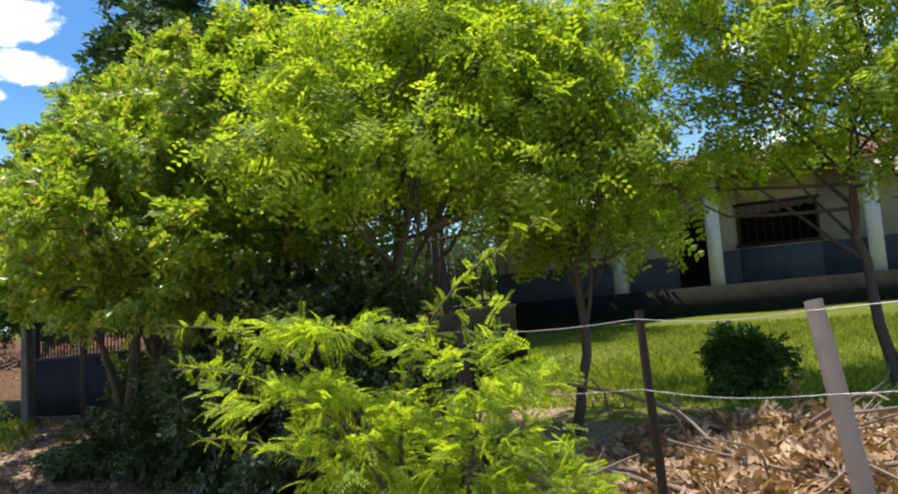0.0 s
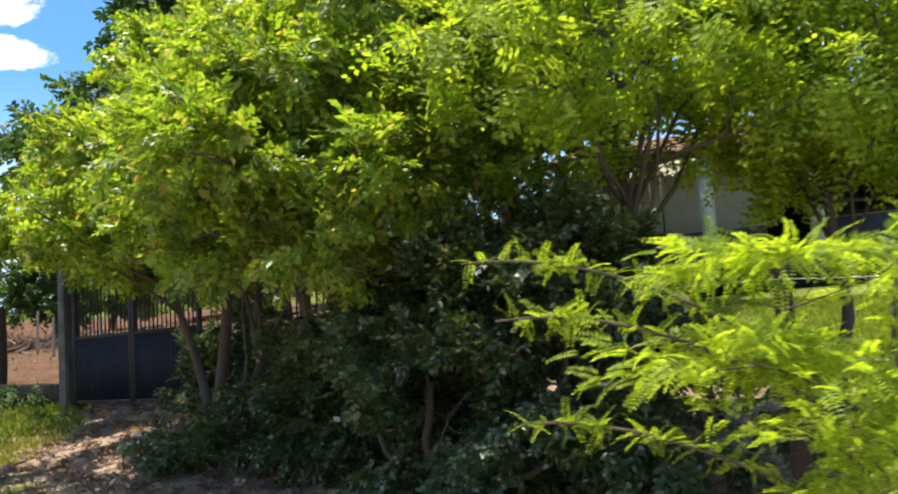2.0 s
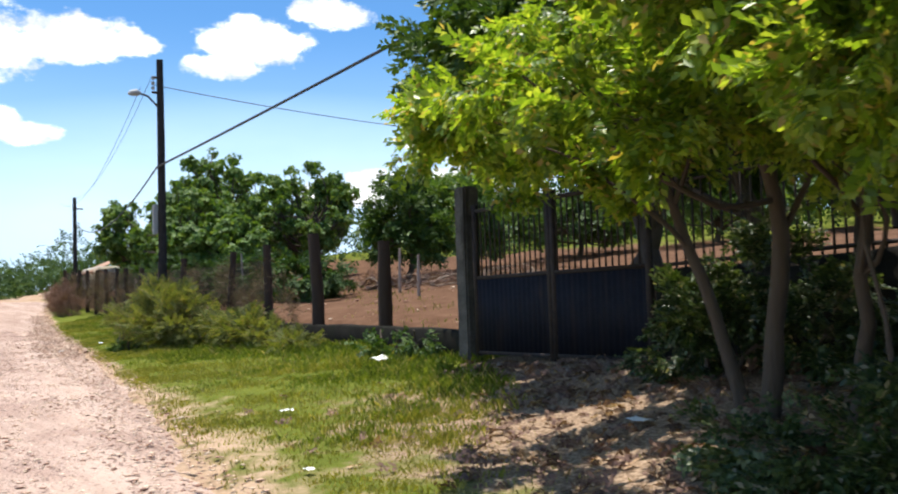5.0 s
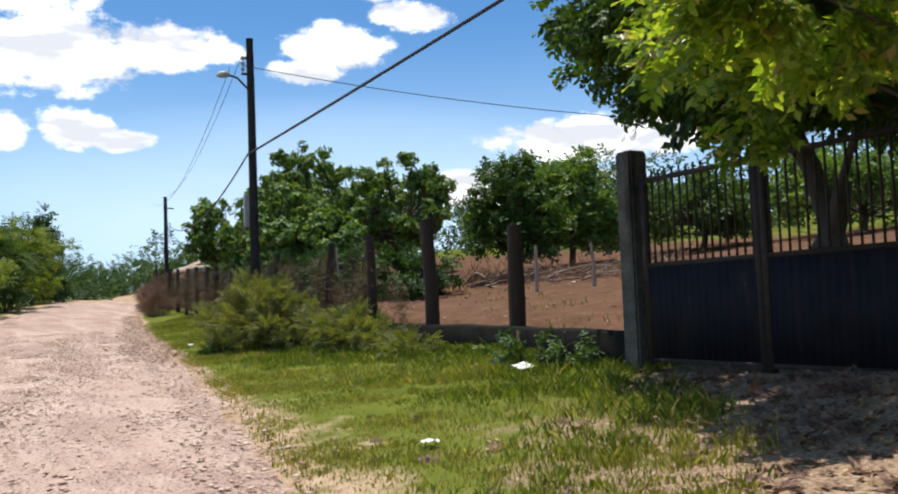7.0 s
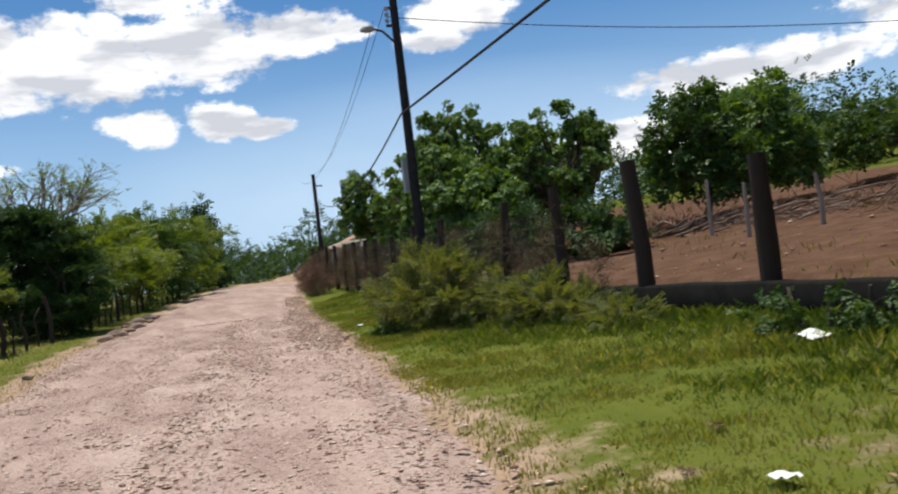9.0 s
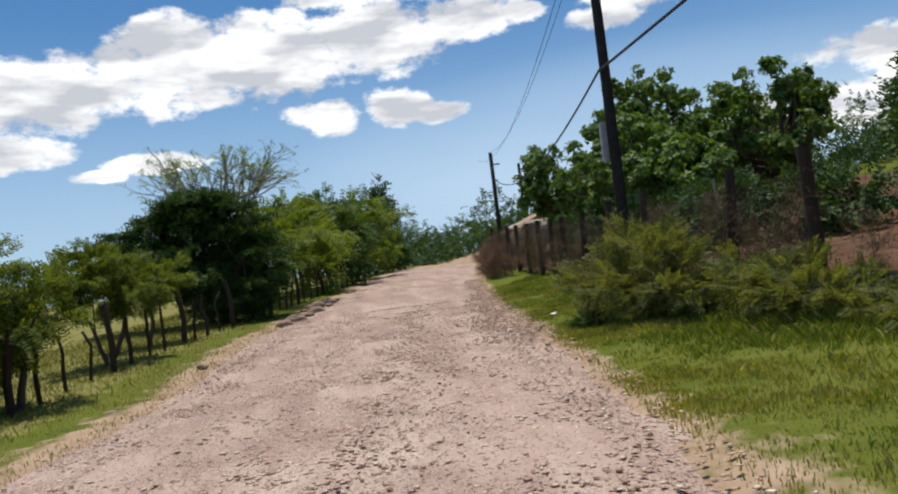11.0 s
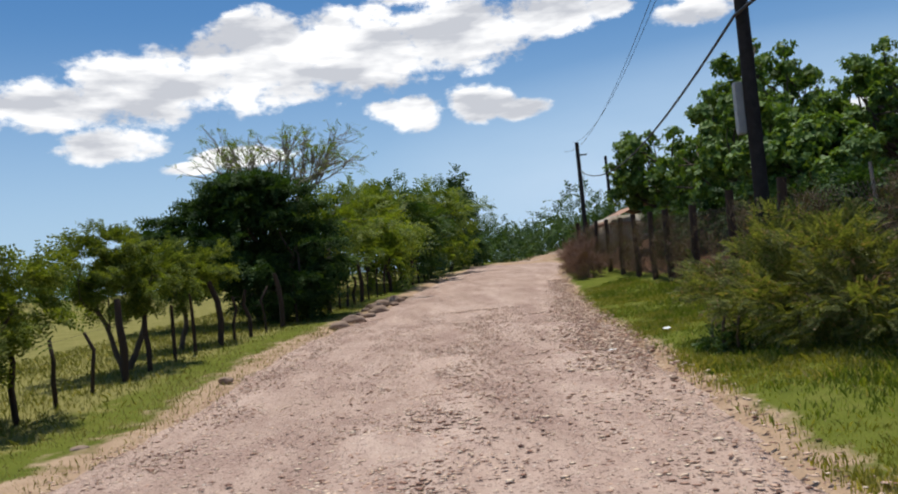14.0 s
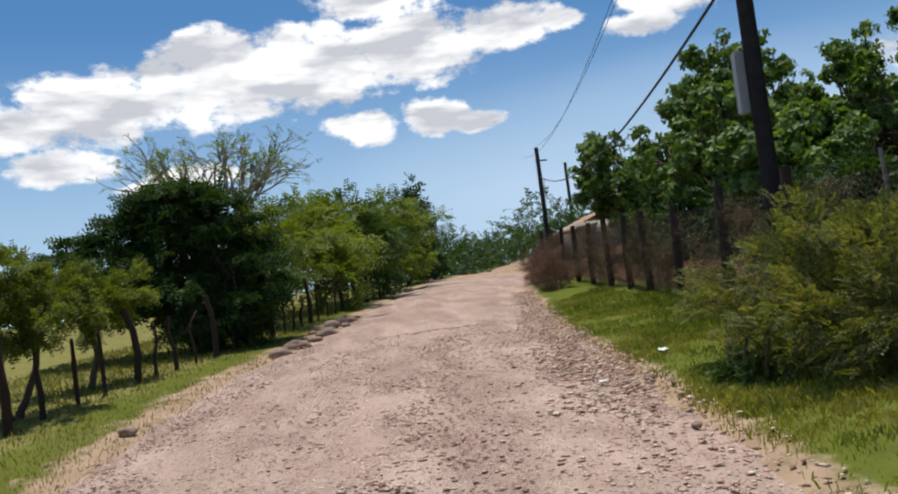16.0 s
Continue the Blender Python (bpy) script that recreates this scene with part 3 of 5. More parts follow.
def crown_mesh(lobes, count, size, kind, rng, droop=0.25, inner=0.35, flat_=1.0):
    """Leaves gathered in sprays over a set of lobes (x, y, z, rx, ry, rz)."""
    lobes = np.array(lobes, float)
    vol = (lobes[:, 3] * lobes[:, 4] * np.maximum(lobes[:, 5], 0.45 * lobes[:, 3])) ** (2 / 3)
    which = rng.choice(len(lobes), count, p=vol / vol.sum())
    d = rng.normal(size=(count, 3))
    d /= np.linalg.norm(d, axis=1)[:, None]
    # sprays: directions gather round a number of tips on each lobe, with gaps between
    tips = rng.normal(size=(len(lobes), 24, 3))
    tips /= np.linalg.norm(tips, axis=2)[..., None]
    tip = tips[which, rng.integers(0, 24, count)]
    d = tip + d * 0.19
    d /= np.linalg.norm(d, axis=1)[:, None]
    r = inner + (1 - inner) * rng.random(count) ** 0.6
    r *= 1 + 0.3 * np.sin(tip[:, 0] * 9 + tip[:, 2] * 7 + tip[:, 1] * 5)
    at = lobes[which, :3] + d * lobes[which, 3:] * r[:, None]
    out = d.copy()
    out[:, 2] = out[:, 2] * flat_ - droop
    out += rng.normal(0, 0.35, (count, 3))
    mesh = Mesh()
    put_sprigs(mesh, kind, at, out, size * rng.uniform(0.7, 1.3, count), rng)
    return mesh


def limb(mesh, a, b, r0, r1, rng, bend=0.12, steps=7, sides=6):
    a, b = np.array(a, float), np.array(b, float)
    t = np.linspace(0, 1, steps)[:, None]
    sway = rng.normal(0, bend, 3) * np.linalg.norm(b - a)
    wob = rng.normal(0, 0.012, (steps, 3)) * np.linalg.norm(b - a)
    pts = a + (b - a) * t + np.sin(t * np.pi) * sway + wob * (t * (1 - t) * 4)
    mesh.tube(pts, np.linspace(r0, r1, steps), sides, True, 0.08)
    return pts


def tree(name, at, label, lobes, trunks, leaves, size, kind, leaf_mat, bark_mat, seed, category="tree", group="", droop=0.25, inner=0.35, flat_=1.0, twigs=3):
    """lobes and trunks are given from the foot of the tree. trunks: (x, y, top x, top y, top z, radius)."""
    rng = np.random.default_rng(seed)
    x, y = at
    root = thing(name, (x, y, ground_at(x, y) - 0.04), label, category, group)
    wood = Mesh()
    heads = []
    for bx, by, tx, ty, tz, r in trunks:
        pts = limb(wood, (bx, by, 0), (tx, ty, tz), r, r * 0.55, rng, 0.06, 9, 9)
        heads.append((pts, r))
    for lx, ly, lz, ax, ay, az_ in lobes:
        pts, r = min(heads, key=lambda h: np.linalg.norm(h[0][-1] - (lx, ly, lz)))
        start = pts[rng.integers(len(pts) // 2, len(pts))]
        arm = limb(wood, start, (lx, ly, lz), r * 0.36, r * 0.12, rng)
        for _ in range(twigs):
            e = rng.normal(size=3)
            e /= np.linalg.norm(e)
            limb(wood, arm[rng.integers(3, len(arm))], np.array((lx, ly, lz)) + e * (ax, ay, az_) * 0.85, r * 0.14, r * 0.04, rng, 0.1, 5, 4)
    part("trunk", wood, bark_mat, root, "", True)
    part("crown", crown_mesh(lobes, leaves, size, kind, rng, droop, inner, flat_), leaf_mat, root)
    return root


def boughs(seed, n, centre, rx, ry, z0, z1, size, flat_=0.5, fill=0.25, lean=0.0):
    """Foliage plates spread over a dome; lean sets the upper ones back (+y)."""
    r = np.random.default_rng(seed)
    out = []
    for k in range(n):
        t = (k + r.random()) / n
        a = k * 2.39996 + r.normal(0, 0.25)
        q = math.sqrt(max(0.0, 1 - (0.93 * t) ** 2.2)) * (r.uniform(0.15, 0.7) if r.random() < fill else r.uniform(0.8, 1.1))
        s_ = size * r.uniform(0.7, 1.3)
        out.append((centre[0] + rx * q * math.cos(a), centre[1] + ry * q * math.sin(a) + lean * (t - 0.4), z0 + (z1 - z0) * t + r.normal(0, 0.08), s_, s_, s_ * flat_))
    return out


def fan(mesh, tips, a, d, length, radius, depth, rng):
    """Branches that fork upwards, collecting the twig ends."""
    d = d / np.linalg.norm(d)
    b = a + d * length
    limb(mesh, a, b, radius, max(radius * 0.6, 0.009), rng, 0.05, 5, 5 if depth > 1 else 4)
    if depth == 0:
        tips.append((b, d))
        return
    for _ in range(3 if depth > 1 else 4):
        e = d + rng.normal(0, 0.42, 3) + (0, 0, 0.12)
        fan(mesh, tips, a + d * length * rng.uniform(0.65, 1.0), e, length * rng.uniform(0.55, 0.85), radius * 0.55, depth - 1, rng)


# ---- roadside trees by the gate ----
SHOOTS = [((-2.9, 3.3, 0.9), (-3.05, 3.4, 1.75), (-2.6, 4.4, 2.2)), ((-3.0, 3.4, 1.0), (-3.6, 3.2, 1.7), (-4.45, 3.14, 1.7)), ((-2.9, 3.3, 0.9), (-3.5, 3.0, 1.5), (-4.15, 2.9, 1.45)), ((-2.9, 3.4, 0.6), (-3.6, 3.2, 1.1), (-4.2, 3.1, 1.06))]
ROW = "trees along the verge"
tree("broadleaf_tree", (-10.0, 6.3), "leafy roadside tree with yellowish green broad leaves and several thin trunks",
     boughs(401, 34, (0.15, -0.3), 1.6, 1.35, 1.9, 4.5, 0.55, 0.5, 0.15, 1.3) + [(1.3, -1.5, 2.4, 0.5, 0.45, 0.22), (0.6, -1.8, 2.7, 0.5, 0.45, 0.22), (1.6, -1.2, 3.0, 0.5, 0.45, 0.22), (-0.3, -1.8, 2.3, 0.5, 0.45, 0.22)],
     [(0, 0, 0.1, -0.1, 2.3, 0.075), (0.55, 0.1, 0.8, -0.1, 2.2, 0.055), (-0.4, 0.3, -1.0, 0, 2.2, 0.06), (0.9, 0.5, 1.2, 0.2, 2.0, 0.06), (1.15, 0.9, 1.1, 0.6, 2.2, 0.07)],
     11500, 0.175, "broad", LEAF_ROW, BARK, 11, group=ROW, inner=0.2, twigs=1)
tree("broadleaf_tree", (-7.4, 5.7), "leafy roadside tree with shaded foliage down to the ground",
     boughs(402, 28, (0.0, -0.1), 1.55, 1.3, 2.05, 4.4, 0.56, 0.5, 0.15, 1.2) + [(0.3, -1.15, 2.2, 0.45, 0.4, 0.22), (-0.5, -1.3, 2.6, 0.45, 0.4, 0.22), (0.7, -1.1, 2.9, 0.45, 0.4, 0.22), (0.1, -1.3, 1.75, 0.5, 0.45, 0.3), (-0.7, -1.3, 1.95, 0.5, 0.45, 0.3), (0.9, -1.2, 1.7, 0.5, 0.45, 0.3)],
     [(0, 0, 0, 0.1, 2.2, 0.08), (0.6, 0.2, 0.9, 0.2, 2.0, 0.055), (-0.6, 0.1, -0.8, 0.2, 2.1, 0.06)],
     12500, 0.165, "broad", LEAF_ROW, BARK, 12, group=ROW, inner=0.2, twigs=1)
overhang = tree("yard_tree", (-12.3, 9.7), "shady tree whose branches spread over the gate",
     [(-0.2, -0.4, 3.4, 1.5, 1.3, 0.7), (-1.8, -0.5, 3.6, 1.5, 1.3, 0.7), (-3.4, -0.5, 3.7, 1.5, 1.2, 0.7), (-4.7, -0.4, 3.9, 1.1, 1.0, 0.6), (-1.0, 0, 4.5, 1.8, 1.5, 0.8), (-3.0, 0, 4.7, 1.8, 1.5, 0.8), (1.4, -0.3, 3.8, 1.4, 1.2, 0.8), (-3.4, -0.8, 3.1, 1.2, 1.0, 0.5), (-2.2, -1.0, 3.0, 1.1, 0.9, 0.5), (-2.2, -2.2, 3.6, 1.1, 0.9, 0.5), (-0.9, -2.5, 3.5, 1.0, 0.9, 0.5), (-3.2, -1.7, 3.7, 1.0, 0.9, 0.5), (-1.6, -1.6, 4.3, 1.2, 1.0, 0.6), (-2.0, 0.3, 2.7, 1.2, 0.8, 0.5), (-0.8, 0.4, 2.5, 1.2, 0.8, 0.5), (0.5, 0.3, 2.6, 1.2, 0.8, 0.5)],
     [(0, 0, -0.6, -0.1, 3.0, 0.13), (0.9, 0.2, 1.0, 0.1, 3.0, 0.1)],
     9000, 0.28, "broad", LEAF_FAR, BARK, 25)
# low sprays in the roadside tree's leaf colour, hung on the yard tree
part("low_sprays", crown_mesh([(-1.0, -2.8, 2.2, 0.35, 0.35, 0.3), (-0.6, -2.9, 2.75, 0.4, 0.4, 0.3), (-1.2, -2.7, 1.8, 0.25, 0.25, 0.22), (-1.4, -3.0, 2.7, 0.35, 0.35, 0.25), (-0.9, -2.7, 3.1, 0.4, 0.4, 0.25)], 520, 0.2, "broad", np.random.default_rng(251), 0.4, 0.1), LEAF_ROW, overhang, "brighter leaf sprays hanging low over the gate")
tree("neem_tree", (-5.1, 6.0), "bright green roadside tree with drooping sprays of narrow leaflets",
     boughs(403, 28, (0.15, -0.1), 1.35, 1.15, 2.2, 4.4, 0.5, 0.55, 0.2, 1.1),
     [(0, 0, 0, 0, 2.4, 0.055), (-0.6, 0.2, -0.7, 0.1, 2.1, 0.04)],
     6200, 0.19, "spray", LEAF_FEATHER, BARK, 13, group=ROW, droop=0.6, inner=0.2, twigs=1)
tree("neem_tree", (-4.0, 6.9), "slender bright green tree with hanging sprays by the yard fence",
     boughs(404, 18, (0.1, 0), 0.75, 0.7, 1.7, 3.9, 0.42, 0.7, 0.3),
     [(0, 0, 0, 0, 2.2, 0.05)],
     4200, 0.18, "spray", LEAF_FEATHER, BARK, 24, group=ROW, droop=0.7, inner=0.2, twigs=1)
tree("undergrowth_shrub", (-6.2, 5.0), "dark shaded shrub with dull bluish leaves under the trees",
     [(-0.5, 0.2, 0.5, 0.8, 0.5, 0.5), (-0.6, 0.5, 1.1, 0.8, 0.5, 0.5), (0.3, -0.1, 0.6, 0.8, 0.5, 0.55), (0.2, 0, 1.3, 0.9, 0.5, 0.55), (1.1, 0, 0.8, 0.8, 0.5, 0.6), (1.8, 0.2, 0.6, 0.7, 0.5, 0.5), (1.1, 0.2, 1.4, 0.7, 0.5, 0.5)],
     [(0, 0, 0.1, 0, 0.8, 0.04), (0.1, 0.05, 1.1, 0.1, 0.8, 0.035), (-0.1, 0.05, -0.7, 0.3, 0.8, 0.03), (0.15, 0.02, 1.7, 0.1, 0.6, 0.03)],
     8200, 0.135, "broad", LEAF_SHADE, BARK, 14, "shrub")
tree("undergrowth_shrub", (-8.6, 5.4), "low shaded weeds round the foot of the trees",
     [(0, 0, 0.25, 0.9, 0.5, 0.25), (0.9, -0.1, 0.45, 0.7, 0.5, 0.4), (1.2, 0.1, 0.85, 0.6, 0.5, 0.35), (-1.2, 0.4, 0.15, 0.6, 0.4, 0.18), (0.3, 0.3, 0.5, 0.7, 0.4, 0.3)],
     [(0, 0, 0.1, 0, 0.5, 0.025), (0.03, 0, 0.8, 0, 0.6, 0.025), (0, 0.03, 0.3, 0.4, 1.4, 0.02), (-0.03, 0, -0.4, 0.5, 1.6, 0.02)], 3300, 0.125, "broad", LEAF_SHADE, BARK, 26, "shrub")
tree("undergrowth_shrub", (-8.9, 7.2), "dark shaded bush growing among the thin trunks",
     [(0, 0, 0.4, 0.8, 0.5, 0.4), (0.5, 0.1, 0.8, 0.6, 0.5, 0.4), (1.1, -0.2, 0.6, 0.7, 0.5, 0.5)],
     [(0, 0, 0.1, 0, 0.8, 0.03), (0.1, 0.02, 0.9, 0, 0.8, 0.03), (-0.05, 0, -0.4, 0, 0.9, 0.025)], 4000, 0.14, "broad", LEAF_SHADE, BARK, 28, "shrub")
# bush added to fill the dark gap below the neem crown
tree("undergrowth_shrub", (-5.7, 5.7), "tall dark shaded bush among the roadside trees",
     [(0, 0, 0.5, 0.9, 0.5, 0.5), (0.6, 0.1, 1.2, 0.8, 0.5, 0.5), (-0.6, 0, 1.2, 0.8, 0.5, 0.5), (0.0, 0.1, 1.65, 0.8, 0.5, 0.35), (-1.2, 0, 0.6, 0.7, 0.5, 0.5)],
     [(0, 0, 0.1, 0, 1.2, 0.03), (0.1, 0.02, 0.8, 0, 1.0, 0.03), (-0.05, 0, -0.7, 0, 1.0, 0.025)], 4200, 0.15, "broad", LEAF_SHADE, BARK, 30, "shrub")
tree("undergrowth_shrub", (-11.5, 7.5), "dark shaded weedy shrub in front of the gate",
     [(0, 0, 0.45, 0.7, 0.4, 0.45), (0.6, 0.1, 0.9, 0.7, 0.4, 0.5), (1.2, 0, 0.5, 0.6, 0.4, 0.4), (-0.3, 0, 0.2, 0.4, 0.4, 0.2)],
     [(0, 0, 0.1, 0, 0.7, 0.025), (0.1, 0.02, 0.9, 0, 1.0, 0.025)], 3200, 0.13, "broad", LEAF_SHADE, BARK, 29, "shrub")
tree("feathery_shrub", (-2.6, 3.45), "sunlit shrub with long arching branches of tiny feathery leaves",
     [(0, 0, 0.75, 0.55, 0.5, 0.4), (-0.45, -0.3, 0.85, 0.5, 0.4, 0.25), (0.35, 0.1, 0.5, 0.4, 0.4, 0.32), (0.0, 0.1, 1.15, 0.45, 0.4, 0.28), (-0.75, -0.45, 1.1, 0.45, 0.3, 0.1), (0.35, 0.0, 0.22, 0.4, 0.4, 0.22), (-0.15, -0.2, 0.4, 0.5, 0.4, 0.3), (-0.6, -0.3, 1.42, 0.5, 0.25, 0.07)],
     [(0, 0, 0, 0, 0.7, 0.025), (0.2, 0.1, 0.4, 0, 0.5, 0.02), (-0.2, 0, -0.5, -0.2, 0.8, 0.02)],
     3000, 0.1, "feather", LEAF_FEATHER, BARK, 15, "shrub", droop=0.0, inner=0.15, flat_=0.4)
# a long thorny shoot arching out of the shrub, and bare side shoots
shoot = thing("arching_shoot", (-2.6, 3.45, ground_at(-2.6, 3.45)), "long arching shoot set with tiny leaves, growing beside the shrub", "shoot")
shootwood, shootleaf = Mesh(), Mesh()
rng = np.random.default_rng(27)
for ctrl in SHOOTS:
    c = np.array(ctrl) - (-2.6, 3.45, ground_at(-2.6, 3.45))
    tt = np.linspace(0, 1, 14)[:, None]
    pts = (1 - tt) ** 2 * c[0] + 2 * tt * (1 - tt) * c[1] + tt ** 2 * c[2]
    shootwood.tube(pts, np.linspace(0.012, 0.004, 14), 5)
    f = rng.random(110)
    at_ = np.stack([np.interp(f, tt[:, 0], pts[:, q]) for q in range(3)], 1)
    put_sprigs(shootleaf, "feather", at_, rng.normal(size=(110, 3)) + (0, 0, 0.3), rng.uniform(0.05, 0.1, 110), rng)
part("stem", shootwood, BARK, shoot, "", True)
part("leaves", shootleaf, LEAF_FEATHER, shoot)
tree("feathery_tree", (-1.8, 9.0), "light feathery tree in front of the house",
     boughs(405, 32, (-0.6, -0.2), 2.3, 1.5, 2.45, 4.9, 0.55, 0.55, 0.3) + [(-1.7, -0.8, 2.2, 0.5, 0.5, 0.35), (-1.2, -0.9, 2.5, 0.5, 0.5, 0.3), (0.4, -0.4, 2.2, 0.45, 0.45, 0.3)],
     [(0.05, 0, -0.15, 0, 2.2, 0.06), (0.02, 0.02, 0.1, 0.1, 3.4, 0.045)],
     6200, 0.21, "spray", LEAF_FEATHER, BARK, 16, droop=0.5, inner=0.2, twigs=1)
tree("mango_tree", (-18.8, 14.0), "large dark green spreading tree behind the gate",
     [(0, 0.2, 3.9, 2.0, 2.0, 1.1), (1.8, -0.4, 3.7, 2.0, 1.8, 1.1), (3.6, -0.6, 3.9, 2.0, 1.8, 1.1), (2.6, 0, 5.0, 2.4, 2.0, 1.2), (-1.3, -0.2, 5.2, 1.6, 1.6, 1.1), (0, 0.2, 6.6, 2.4, 2.4, 1.6), (2.8, 0.6, 6.4, 2.4, 2.2, 1.7), (-1.0, 0.6, 6.8, 1.9, 1.9, 1.3), (-0.8, 0, 8.8, 2.6, 2.4, 1.5), (1.4, 0, 8.6, 2.2, 2.2, 1.4)],
     [(0, 0, 0.9, 0, 1.6, 0.24), (0.9, 0, -0.2, 0, 4.0, 0.2)],
     7800, 0.5, "bunch", LEAF_DARK, BARK, 17)
tree("mango_tree", (-11.2, 15.0), "dark green spreading tree in the yard",
     [(0, 0, 4.4, 2.0, 1.8, 1.4), (1.6, 0, 4.9, 1.8, 1.8, 1.4), (-1.8, 0, 4.8, 2.0, 1.8, 1.3), (0.4, 0, 6.2, 2.0, 1.8, 1.3), (-0.6, 0, 7.4, 1.6, 1.6, 1.1)],
     [(0, 0, -0.5, 0, 3.2, 0.2)],
     4200, 0.5, "bunch", LEAF_DARK, BARK, 18)
tree("garden_bush", (-3.0, 8.7), "dark rounded garden bush on the lawn",
     [(0, 0, 0.3, 0.27, 0.27, 0.3), (0.1, 0.1, 0.5, 0.22, 0.22, 0.2), (-0.14, 0, 0.45, 0.2, 0.2, 0.18)],
     [(0, 0, 0, 0, 0.3, 0.03)], 700, 0.15, "broad", LEAF_FAR, BARK, 19, "bush")

# ---- gate and front wall ----


def pillar(name, at, size, height, label, lean=0.0):
    x, y = at
    z = ground_at(x, y) - 0.15
    root = thing(name, (x, y, z), label, "gate pillar")
    root.matrix_basis = pose(x, y, z, 0, lean, 0)
    bm = bmesh.new()
    bmesh.ops.create_cube(bm, size=1.0)
    bmesh.ops.scale(bm, vec=(size, size, height + 0.15), verts=bm.verts)
    bmesh.ops.translate(bm, vec=(0, 0, (height + 0.15) / 2), verts=bm.verts)
    bmesh.ops.bevel(bm, geom=bm.edges[:], offset=0.025, segments=2, affect="EDGES")
    me = bpy.data.meshes.new("shaft")
    bm.to_mesh(me), bm.free()
    part("shaft", me, CONCRETE_PILLAR, root)
    return root


pillar("gate_pillar", (-16.74, 8.64), 0.27, 2.55, "weathered grey concrete gate pillar", 0.0)

gate = thing("metal_gate", (-16.55, 8.6, 0.78), "dark blue sheet metal gate with upright bars above", "gate")
GATE_W, SHEET_H, GATE_H = 3.4, 1.08, 2.1
sheet = Mesh()
su = np.linspace(0, GATE_W, 137)
sy = np.where(np.arange(137) % 4 < 2, -0.004, 0.004)
sv = [(a, d + e, z) for a, d in zip(su, sy) for e, z in ((0, 0.06), (0.004, 0.06), (0.004, SHEET_H + 0.06), (0, SHEET_H + 0.06))]
sheet.add(sv, [[i * 4 + j, i * 4 + (j + 1) % 4, (i + 1) * 4 + (j + 1) % 4, (i + 1) * 4 + j] for i in range(136) for j in range(4)])
part("sheet_panel", sheet, SHEET_BLUE, gate)
for z in (0.06, SHEET_H + 0.05, GATE_H):
    part("rail", Mesh().box((GATE_W / 2, 0.02, z), (GATE_W, 0.05, 0.05)), IRON, gate)
bar_mesh = Mesh().box((0, 0, (GATE_H - SHEET_H) / 2), (0.018, 0.018, GATE_H - SHEET_H + 0.1)).build("bar")
for k in range(31):
    b = part("bar", bar_mesh, IRON, gate)
    b.location = (0.06 + k * (GATE_W - 0.12) / 30, 0.02, SHEET_H + 0.05)
stile_mesh = Mesh().box((0, 0, 1.09), (0.07, 0.06, 2.2)).build("stile")
for x in (0.03, 1.66, 1.74, GATE_W - 0.03):
    part("stile", stile_mesh, IRON, gate).location = (x, 0.02, 0)

rail = thing("railing_wall", (-13.0, 8.62, 0.75), "low dark masonry wall with an iron bar railing on top", "wall")
lw = Mesh()
u = np.linspace(0, 7.2, 19)
ring = [(-0.1, -0.1), (0.1, -0.1), (0.1, 1.05), (0.06, 1.09), (-0.06, 1.09), (-0.1, 1.05)]
lv = [(a, 0.05 * a + d, z + (0.03 * a + 0.015 * math.sin(a * 5) if z > 0 else 0)) for a in u for d, z in ring]
lw.add(lv, [[i * 6 + j, i * 6 + (j + 1) % 6, (i + 1) * 6 + (j + 1) % 6, (i + 1) * 6 + j] for i in range(18) for j in range(6)])
part("base_wall", lw, CONCRETE_SHADED, rail)
rail_bar = Mesh().box((0, 0, 0.55), (0.018, 0.018, 1.15)).build("bar")
for k in range(58):
    part("bar", rail_bar, IRON, rail).location = (0.1 + k * 0.122, 0.006 * k, 1.0 + 0.0037 * k)
for z in (1.15, 2.05):
    part("rail", Mesh().tube([(0, 0, z), (7.1, 0.35, z + 0.2)], 0.022, 5), IRON, rail)

low = thing("low_wall", (-17.0, 8.75, 0), "low dark concrete retaining wall along the dirt lot", "wall")
lm = Mesh()
u = np.linspace(-17.0, -31.0, 61)
ring = [(-0.1, -0.5), (0.1, -0.5), (0.1, 0.38), (0.07, 0.42), (-0.07, 0.42), (-0.1, 0.38)]
lv = [(a + 17.0, float(fence_y(a)) - 8.75 + d, ground_at(a, float(fence_y(a))) + z + (0.008 * math.sin(a * 4) if z > 0 else 0)) for a in u for d, z in ring]
lm.add(lv, [[i * 6 + (j + 1) % 6, i * 6 + j, (i + 1) * 6 + j, (i + 1) * 6 + (j + 1) % 6] for i in range(60) for j in range(6)])
lm.add(lv[:6], [[5, 4, 3, 3], [5, 3, 2, 2], [5, 2, 1, 1], [5, 1, 0, 0]])
part("wall_body", lm, CONCRETE_SHADED, low)

